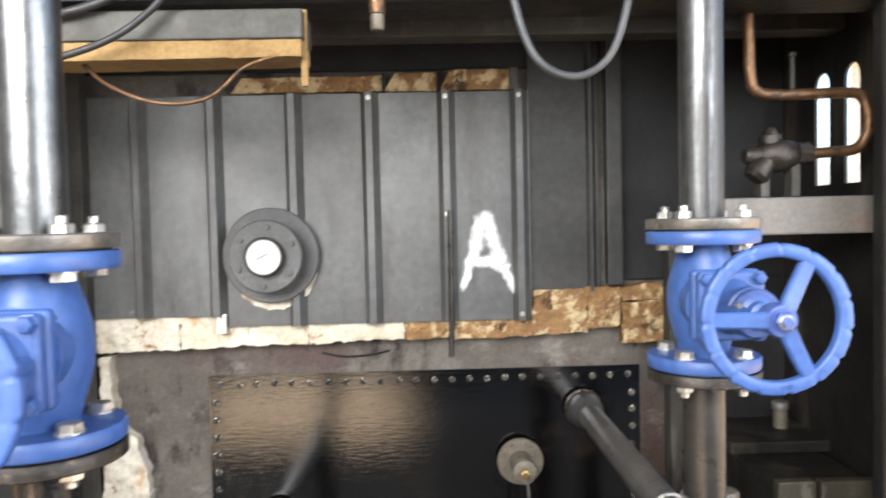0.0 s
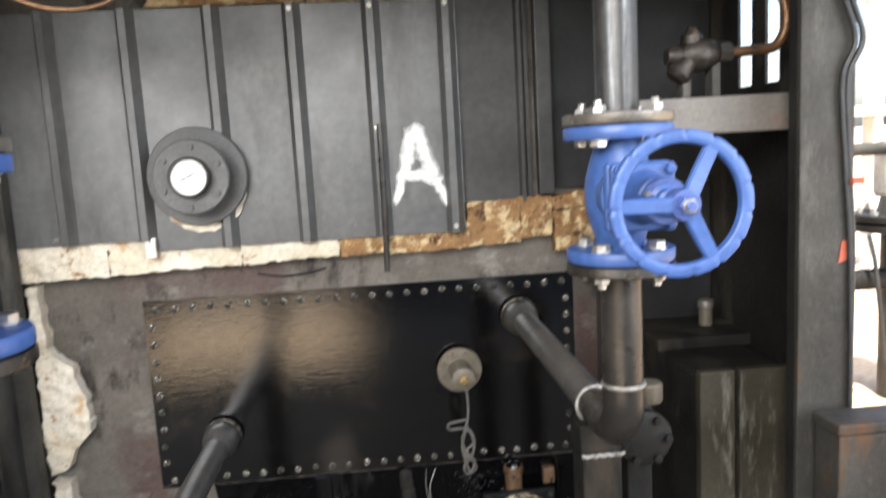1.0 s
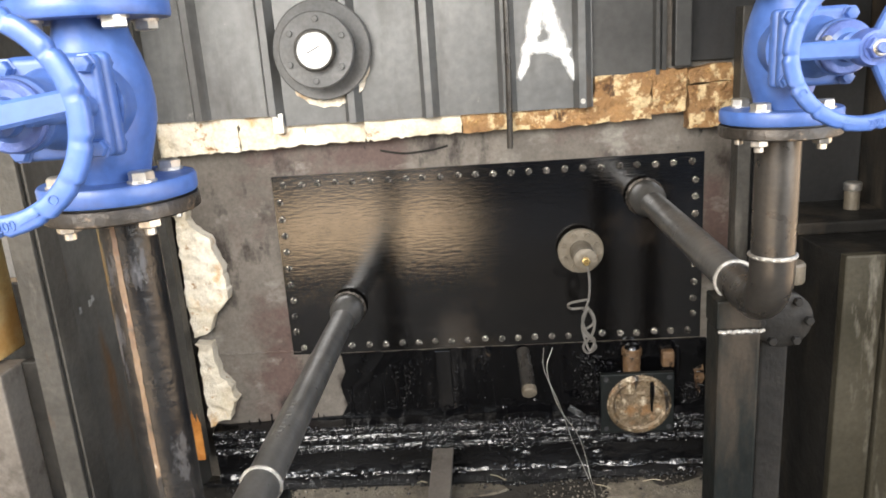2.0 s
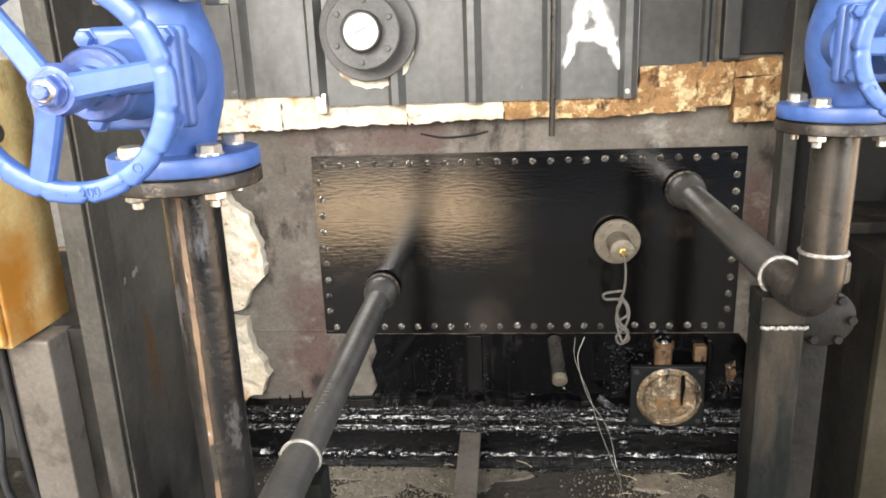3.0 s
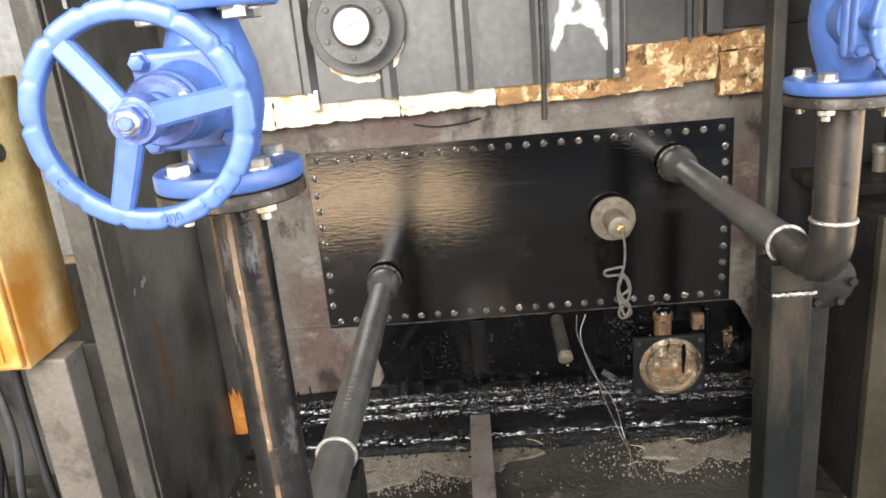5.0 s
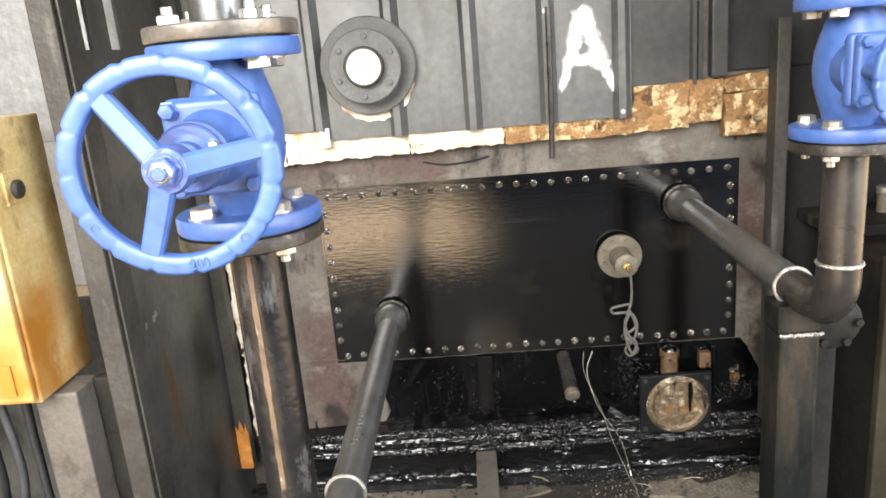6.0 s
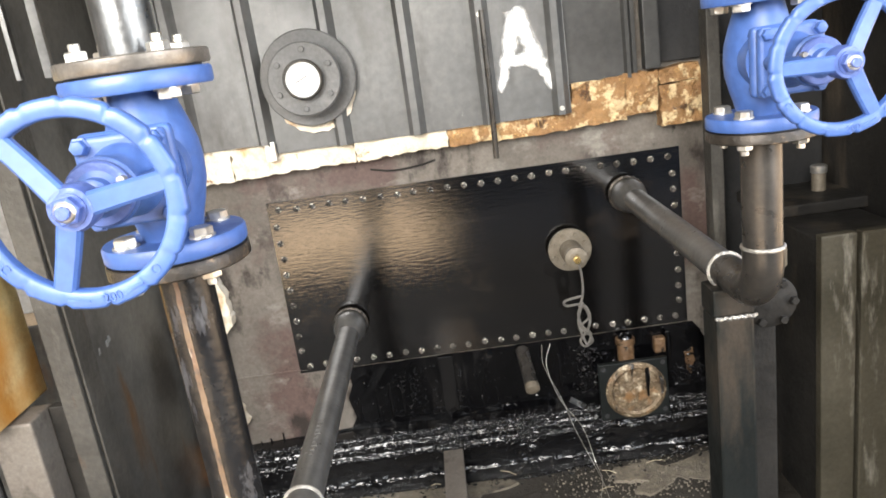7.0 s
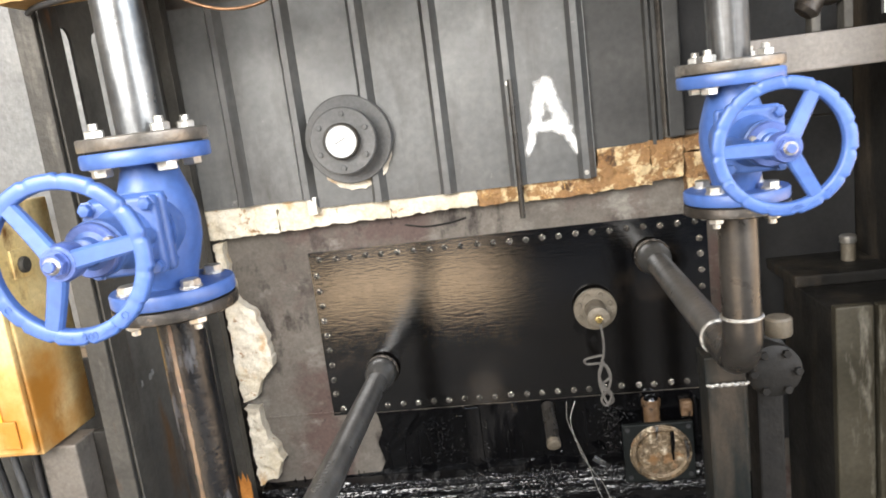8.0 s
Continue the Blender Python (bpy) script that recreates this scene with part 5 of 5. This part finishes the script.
frame_l = thing("frame_post", "tall worn steel frame post, its shaded webs coloured darker", "post", "frame posts")
part("flange", box(-1.043, -0.990, 1.38, 1.392, 0.0, 2.6, 0.003), M_FRAME, frame_l)
# Webs take the darker steel, so their shade sits in the colour.
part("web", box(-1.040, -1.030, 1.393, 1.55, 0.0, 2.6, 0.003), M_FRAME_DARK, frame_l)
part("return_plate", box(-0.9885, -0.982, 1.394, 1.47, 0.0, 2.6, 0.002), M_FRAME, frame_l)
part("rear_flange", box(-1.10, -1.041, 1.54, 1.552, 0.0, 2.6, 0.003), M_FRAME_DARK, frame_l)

stand = thing("cabinet_stand", "bare beige square steel post under the yellow box", "post")
part("shaft", box(-1.185, -1.088, 1.322, 1.42, 0.0, 0.786, 0.006), M_POST_BEIGE, stand)
# Dark side strip: shade between stand and post put into the colour.
part("side_web", box(-1.086, -1.05, 1.395, 1.425, 0.0, 0.786, 0.004), M_FRAME_DARK, stand)

ybox = thing("control_box", "stained yellow electrical control box with warning sticker", "control box")
bx0, bx1, by0, by1, bz0, bz1 = -1.56, -1.133, 1.250, 1.495, 0.790, 1.392
part("body", box(bx0, bx1, by0 + 0.02, by1, bz0, bz1, 0.006), M_YELLOW, ybox)
door = part("door", box(bx0 + 0.012, bx1 - 0.004, by0, by0 + 0.018, bz0 + 0.012, bz1 - 0.012, 0.006), M_YELLOW, ybox)
part("lower_panel", box(bx0 + 0.02, bx1 - 0.035, by0 - 0.006, by0 - 0.001, bz0 + 0.03, bz0 + 0.10, 0.003), M_YELLOW, door)
bm = bmesh.new()
st = [(-1.315, 0.842), (-1.200, 0.842), (-1.200, 0.955), (-1.315, 0.955)]
f = bm.faces.new([bm.verts.new((x, by0 - 0.0035, z)) for x, z in st])
part("warning_sticker", bm, M_ORANGE, door, "orange sticker with a lightning triangle")
bm = bmesh.new()
tri_o = [(-1.305, 0.850), (-1.210, 0.850), (-1.2575, 0.946)]
tri_i = [(-1.290, 0.858), (-1.225, 0.858), (-1.2575, 0.926)]
vo = [bm.verts.new((x, by0 - 0.0045, z)) for x, z in tri_o]
vi = [bm.verts.new((x, by0 - 0.0045, z)) for x, z in tri_i]
for k in range(3):
    bm.faces.new((vo[k], vo[(k + 1) % 3], vi[(k + 1) % 3], vi[k]))
part("triangle", bm, M_MARK, door)
bm = bmesh.new()
bm.faces.new([bm.verts.new((x, by0 - 0.0047, z)) for x, z in ((-1.252, 0.915), (-1.268, 0.886), (-1.259, 0.886), (-1.266, 0.864), (-1.246, 0.893), (-1.255, 0.893))])
part("lightning_bolt", bm, M_MARK, door)
latch = part("latch_plate", box(bx1 - 0.001, bx1 + 0.006, 1.31, 1.37, 1.215, 1.285, 0.003), M_YELLOW, ybox, "worn yellow latch plate")
part("latch_knob", lathe([(0.02, 0), (0.02, 0.008), (0.016, 0.011), (0.004, 0.0115)], at(bx1 + 0.0055, 1.345, 1.245, Matrix.Rotation(radians(90), 4, 'Y')), 24), M_FRAME, latch, "dark round latch")
part("top_knob", lathe([(0.010, 0), (0.010, 0.02), (0.006, 0.022)], at(-1.20, 1.40, bz1), 16), M_ZINC, ybox, smooth=True)

for k, pts in enumerate((
        [(-1.26, 1.40, 0.79), (-1.262, 1.40, 0.60), (-1.25, 1.40, 0.35), (-1.21, 1.46, 0.17), (-1.08, 1.55, 0.095), (-1.02, 1.62, 0.088)],
        [(-1.33, 1.40, 0.79), (-1.325, 1.42, 0.55), (-1.40, 1.50, 0.25), (-1.25, 1.60, 0.11), (-1.05, 1.66, 0.088)],
        [(-1.38, 1.40, 0.79), (-1.40, 1.45, 0.5), (-1.55, 1.60, 0.12), (-1.30, 1.72, 0.09), (-1.05, 1.74, 0.088)],
        [(-1.44, 1.42, 0.79), (-1.44, 1.5, 0.5), (-1.62, 1.7, 0.15), (-1.85, 1.95, 0.085)])):
    tagged(part("cable", tube(smooth_path(pts, 10), 0.011 - 0.001 * k, 10), M_HOSE if k % 2 else M_BLACK, smooth=True), "grey rubber cable from the yellow box down to the floor", "cable", "box cables")
    tagged(part("cable_gland", lathe([(0.018, 0), (0.018, 0.014), (0.013, 0.018), (0.013, 0.03)], at(pts[0][0], pts[0][1], bz0 - 0.031), 16), M_ZINC, ybox))

for k, pts in enumerate(([(-1.17, 1.35, 1.39), (-1.13, 1.33, 1.55), (-1.11, 1.34, 1.80), (-1.09, 1.345, 2.10), (-1.05, 1.36, 2.5)],
                         [(-1.20, 1.36, 1.41), (-1.155, 1.33, 1.60), (-1.125, 1.34, 1.85), (-1.06, 1.345, 2.15), (-1.01, 1.36, 2.5)])):
    tagged(part("cable", tube(smooth_path(pts, 10), 0.008, 10), M_BLACK, smooth=True), "black cable running up the frame post", "cable", "post cables")
tagged(part("cable", tube(smooth_path([(-1.155, 1.34, 1.50), (-1.12, 1.33, 1.70), (-1.085, 1.335, 1.88), (-1.02, 1.34, 2.2)], 10), 0.0035, 8), M_BRASS, smooth=True), "thin tan wire running up the frame post", "cable")

# ---- overhead ----
header = thing("header_beam", "grimy grey steel header beam with smeared paint", "beam")
part("face", box(-1.0, 1.0, 1.36, 1.40, 1.955, 2.6, 0.004), M_HEADER, header)
# Underside darkened by colour: shade below the header is painted in.
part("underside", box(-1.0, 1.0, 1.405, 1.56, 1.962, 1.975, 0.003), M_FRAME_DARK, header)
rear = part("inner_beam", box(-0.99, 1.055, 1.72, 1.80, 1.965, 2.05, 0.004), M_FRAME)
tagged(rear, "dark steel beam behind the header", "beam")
# Out of view; added to close the recess from above.
tagged(part("soffit", box(-0.99, 1.06, 1.57, 2.06, 2.30, 2.32, 0.0), M_FRAME_DARK), "unseen dark sheet added to close the space above the cladding", "sheet", kind="structure")
foam = thing("insulated_panel", "grey sheet panel with a yellow foam edge under the header", "panel", m=at(0.008, 0, -0.026))
part("sheet_skin", box(-0.985, -0.228, 1.235, 1.345, 1.872, 1.925, 0.003), M_SHEET, foam)
part("foam_core", slab([(-0.985, 1.836), (-0.232, 1.840), (-0.232, 1.870), (-0.985, 1.870)], 1.237, 1.34, 0.002, 0.02, 33), M_FOAM, foam, "yellow foam edge")
part("end_strap", box(-0.236, -0.224, 1.26, 1.272, 1.79, 1.93, 0.002), M_FOAM, foam)
nz_ = thing("nozzle", "short rusty brown nozzle under the header", "nozzle", m=at(0.006, 0, -0.008))
part("socket", lathe([(0.016, 0), (0.016, 0.028), (0.013, 0.03)], at(-0.097, 1.35, 1.925), 18), M_COPPER, nz_, smooth=True)
part("tip", lathe([(0.012, 0), (0.014, 0.004), (0.014, 0.03)], at(-0.097, 1.35, 1.894), 18), M_TANFLANGE, nz_, smooth=True)

tagged(part("hose_loop", tube(smooth_path([(0.145, 1.352, 2.35), (0.155, 1.33, 2.08), (0.165, 1.295, 1.95), (0.205, 1.29, 1.822), (0.278, 1.29, 1.778), (0.350, 1.29, 1.815), (0.39, 1.295, 1.93), (0.405, 1.33, 2.05), (0.395, 1.352, 2.35)], 12), 0.0078, 14), M_HOSE, smooth=True), "grey rubber hose hanging in a loop from the header", "hose")
tagged(part("cable", tube(smooth_path([(-0.995, 1.376, 1.97), (-0.92, 1.30, 1.935), (-0.80, 1.24, 1.905), (-0.65, 1.22, 1.89), (-0.52, 1.22, 1.935), (-0.44, 1.24, 2.03), (-0.41, 1.32, 2.2), (-0.40, 1.354, 2.4)], 12), 0.0085, 12), M_BLACK, smooth=True), "thick black cable sagging under the header", "cable", "header cables")
tagged(part("cable", tube(smooth_path([(-0.995, 1.376, 1.81), (-0.90, 1.27, 1.80), (-0.78, 1.22, 1.80), (-0.62, 1.20, 1.815), (-0.50, 1.20, 1.87), (-0.42, 1.22, 1.98), (-0.40, 1.32, 2.2), (-0.385, 1.355, 2.4)], 12), 0.0065, 12), M_BLACK, smooth=True), "thick black cable sagging below the foam edge", "cable", "header cables")
tagged(part("cable", tube(smooth_path([(-0.65, 1.285, 1.832), (-0.57, 1.23, 1.768), (-0.48, 1.22, 1.732), (-0.39, 1.22, 1.738), (-0.33, 1.23, 1.790), (-0.29, 1.234, 1.808), (-0.235, 1.246, 1.826)], 12), 0.0034, 10), M_COPPER, smooth=True), "thin tan cable drooping under the foam edge", "cable", "header cables")

# ---- right side: column, shelf, pipework, oily cabinet ----
col = thing("frame_post", "wide grimy steel frame column with cables", "post", "frame posts")
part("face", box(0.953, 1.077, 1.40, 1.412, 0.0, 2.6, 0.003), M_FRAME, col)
# Darker inner web carries painted shade behind the column face.
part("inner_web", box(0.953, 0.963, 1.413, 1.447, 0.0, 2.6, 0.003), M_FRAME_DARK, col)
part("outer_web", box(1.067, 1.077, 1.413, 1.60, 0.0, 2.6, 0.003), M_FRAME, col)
tagged(part("paint_mark", slab([(1.043, 1.165), (1.065, 1.172), (1.061, 1.205), (1.071, 1.21), (1.051, 1.215)], 1.3975, 1.4, 0.0, 0.02), M_RED), "small faded red paint mark on the column", "paint mark")
for k, dx in enumerate((0.0, 0.016)):
    tagged(part("cable", tube(smooth_path([(0.965 + dx, 1.393, 2.5), (0.975 + dx, 1.393, 2.15), (1.000 + dx, 1.392, 1.93), (1.030 + dx, 1.388, 1.76), (1.064 + dx, 1.385, 1.645), (1.040 + dx * 0.8, 1.390, 1.56), (1.052 + dx * 0.6, 1.393, 1.38), (1.066 + dx * 0.4, 1.393, 1.2), (1.073, 1.393, 0.9), (1.075, 1.394, 0.4)], 10), 0.006, 10), M_BLACK, smooth=True), "black cable strapped down the steel column", "cable", "column cables")

shelf = part("shelf_beam", box(0.60, 1.058, 1.52, 1.60, 1.462, 1.546, 0.005), M_POST_BEIGE)
shelf.data.materials[0] = pmat("brown_grey_beam", (0.13, 0.115, 0.10), (0.19, 0.17, 0.15), 6.0, (0.45, 0.6), 0.1, 0.15, 60, [((0.18, 0.08, 0.05), 7.0, 0.6, 0.12, 0.7, 0.0, U)])
tagged(shelf, "brown-grey steel cross beam carrying a small valve", "beam")
part_y = 1.56
cop = thing("copper_pipe", "tarnished copper pipe bent down and along", "pipe")
part("pipe", tube(smooth_path([(0.735, part_y, 1.985), (0.738, part_y, 1.90), (0.740, part_y, 1.83), (0.752, part_y, 1.792), (0.80, part_y, 1.78), (0.95, part_y, 1.782), (0.995, part_y, 1.775), (1.012, part_y, 1.735), (1.010, part_y, 1.69), (0.985, part_y, 1.655), (0.93, part_y, 1.648), (0.87, part_y, 1.645)], 8), 0.0125, 14), M_COPPER, cop, smooth=True)
bv = thing("small_valve", "small grimy dark valve on two feet on the cross beam", "valve")
part("body", lathe([(0.018, -0.075), (0.022, -0.06), (0.022, -0.045), (0.032, -0.035), (0.040, 0.0), (0.032, 0.035), (0.022, 0.045), (0.024, 0.06), (0.018, 0.075)], at(0.80, part_y, 1.642, Matrix.Rotation(radians(90), 4, 'Y')), 20), M_FLANGE, bv, smooth=True)
part("cap", lathe([(0.024, 0), (0.024, 0.022), (0.016, 0.028), (0.010, 0.04)], at(0.785, part_y, 1.665), 16), M_FLANGE, bv, smooth=True)
part("union", lathe([(0.026, 0), (0.026, 0.03)], at(0.845, part_y, 1.645, Matrix.Rotation(radians(90), 4, 'Y')), 8), M_FLANGE, bv)
part("lower_body", lathe([(0.022, 0), (0.03, 0.012), (0.022, 0.05)], at(0.74, part_y - 0.01, 1.59, Matrix.Rotation(radians(40), 4, 'Y')), 16), M_FLANGE, bv, smooth=True)
for x in (0.765, 0.835):
    part("foot", box(x - 0.010, x + 0.010, part_y - 0.02, part_y + 0.02, 1.547, 1.622, 0.003), M_FRAME, bv)
part("stem", lathe([(0.006, 0), (0.006, 0.09), (0.009, 0.092), (0.009, 0.10)], at(0.862, part_y + 0.05, 1.785), 12), M_FRAME, bv, smooth=True)

cab = thing("oily_cabinet", "oily brown steel cabinet with a dark upright gap", "cabinet")
part("door_panel", box(0.795, 0.885, 1.55, 1.58, 0.02, 0.888, 0.005), M_TANKBOX, cab)
part("door_panel", box(0.897, 1.04, 1.552, 1.582, 0.02, 0.886, 0.005), M_TANKBOX, cab)
# Carcass and deck in dark steel: recess shade painted into their colour.
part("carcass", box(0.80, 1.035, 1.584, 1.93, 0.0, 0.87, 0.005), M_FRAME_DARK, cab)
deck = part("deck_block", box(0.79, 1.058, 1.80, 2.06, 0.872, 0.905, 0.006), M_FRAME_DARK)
tagged(deck, "steel deck behind the cabinet, coloured dark with recess shade", "deck")
nip = thing("threaded_nipple", "bright threaded pipe nipple standing on the deck", "nipple")
part("shaft", lathe([(0.02, 0), (0.02, 0.055)], at(0.985, 1.93, 0.905), 20), M_TANFLANGE, nip, smooth=True)
part("cap", lathe([(0.022, 0), (0.0235, 0.004), (0.0235, 0.018), (0.020, 0.022)], at(0.985, 1.93, 0.958), 20), M_ZINC, nip, smooth=True)
sm = thing("small_box", "low grimy steel box in front of the column", "box")
part("body", box(0.978, 1.165, 1.284, 1.372, 0.0, 0.815, 0.005), M_FRAME, sm)
part("lid", box(0.972, 1.170, 1.278, 1.374, 0.818, 0.842, 0.005), M_FRAME, sm)
junk = thing("flange_coupling", "dark oily bolted coupling behind the support post", "coupling")
part("drum", lathe([(0.05, 0), (0.062, 0.006), (0.062, 0.03), (0.05, 0.036), (0.045, 0.09), (0.062, 0.096), (0.062, 0.12), (0.05, 0.126)], at(0.60, 1.52, 0.80, FRONT), 28), M_FRAME_DARK, junk, smooth=True)
part("cap", lathe([(0.028, 0), (0.03, 0.004), (0.03, 0.04), (0.026, 0.045)], at(0.625, 1.44, 0.872), 18), M_TANFLANGE, junk, smooth=True)
part("stand", box(0.57, 0.63, 1.44, 1.52, 0.0, 0.745, 0.005), M_FRAME_DARK, junk)
jb = mesh_of("bolt", hexhead(0.010, 0.01), M_FRAME_DARK)
for k in range(6):
    a = 2 * math.pi * k / 6
    place("bolt", jb, junk, at(0.60 + 0.05 * math.cos(a), 1.394, 0.80 + 0.05 * math.sin(a), FRONT))

# ---- the bright yard seen past the column ----
bgp = thing("yard_pipework", "grey steel pipes with a white valve in the bright yard", "pipework")
YX, YY = 2.77, 3.5
part("upright_pipe", lathe([(0.072, 1.40), (0.072, 4.4)], at(YX, YY, 0), 28), M_BGPIPE, bgp, smooth=True)
part("collar", lathe([(0.082, 1.46), (0.086, 1.465), (0.086, 1.495), (0.082, 1.50)], at(YX, YY, 0), 28), M_BGPIPE, bgp, smooth=True)
part("lower_pipe", lathe([(0.085, 0.0), (0.085, 0.91)], at(YX, YY, 0), 28), M_FRAME, bgp, "rusty brown lower pipe", smooth=True)
for z in (0.905, 0.955):
    part("flange", lathe([(0.22, z), (0.228, z + 0.004), (0.228, z + 0.034), (0.22, z + 0.038)], at(YX, YY, 0), 32), M_FRAME_DARK, bgp, "dark bolted flange", smooth=True)
yb = mesh_of("flange_bolt", hexhead(0.02, 0.018, 0.0, 0.02), M_ZINC)
for k in range(8):
    place("flange_bolt", yb, bgp, at(YX + 0.19 * math.cos(k * math.pi / 4 + 0.3), YY + 0.19 * math.sin(k * math.pi / 4 + 0.3), 0.993))
part("valve_neck", lathe([(0.11, 0.99), (0.10, 1.03), (0.09, 1.08)], at(YX, YY, 0), 28), M_FRAME, bgp, smooth=True)
part("valve_body", box(YX - 0.085, YX + 0.20, YY - 0.11, YY + 0.11, 1.075, 1.375, 0.03, seg=3), M_PALEWALL, bgp, "white painted valve body", smooth=True)
part("valve_boss", lathe([(0.02, 0), (0.095, 0), (0.10, 0.006), (0.10, 0.03), (0.075, 0.035), (0.07, 0.01), (0.02, 0.01)], at(YX + 0.08, YY - 0.11, 1.215, FRONT), 28), M_LIGHTSHEET, bgp, smooth=True)
part("branch_pipe", tube([(1.75, YY, 1.335), (YX - 0.05, YY, 1.335)], 0.033, 18), M_FRAME, bgp, "dark branch pipe", smooth=True)
part("branch_pipe", tube([(1.75, YY, 0.65), (YX, YY, 0.65)], 0.055, 18), M_FRAME_DARK, bgp, "dark lower branch pipe", smooth=True)
tagged(part("cable", tube(smooth_path([(2.56, 3.44, 0.90), (2.57, 3.40, 0.75), (2.59, 3.38, 0.5), (2.63, 3.38, 0.2), (2.68, 3.36, 0.006)], 8), 0.012, 8), M_BLACK, smooth=True), "black cable hanging from the yard flange to the ground", "cable")
tagged(part("cable_clip", box(1.060, 1.086, 1.378, 1.399, 1.338, 1.352, 0.002), M_RED), "small red clip round the column cables", "clip")
rack = thing("yard_rack", "pale steel rack beams beyond the pipework", "rack")
part("beam", box(2.2, 7.0, 5.9, 6.1, 2.73, 2.83, 0.01), M_PALEWALL, rack)
part("beam", box(2.2, 7.0, 5.9, 6.1, 1.53, 1.62, 0.01), M_PALEWALL, rack)
part("top_beam", box(2.2, 7.0, 5.88, 6.12, 3.17, 3.42, 0.01), M_SHEET, rack, "darker upper beam")
for x in (3.62, 4.34, 5.3):
    part("upright", box(x, x + 0.085, 5.92, 6.08, 0.0, 4.2, 0.01), M_PALEWALL, rack)
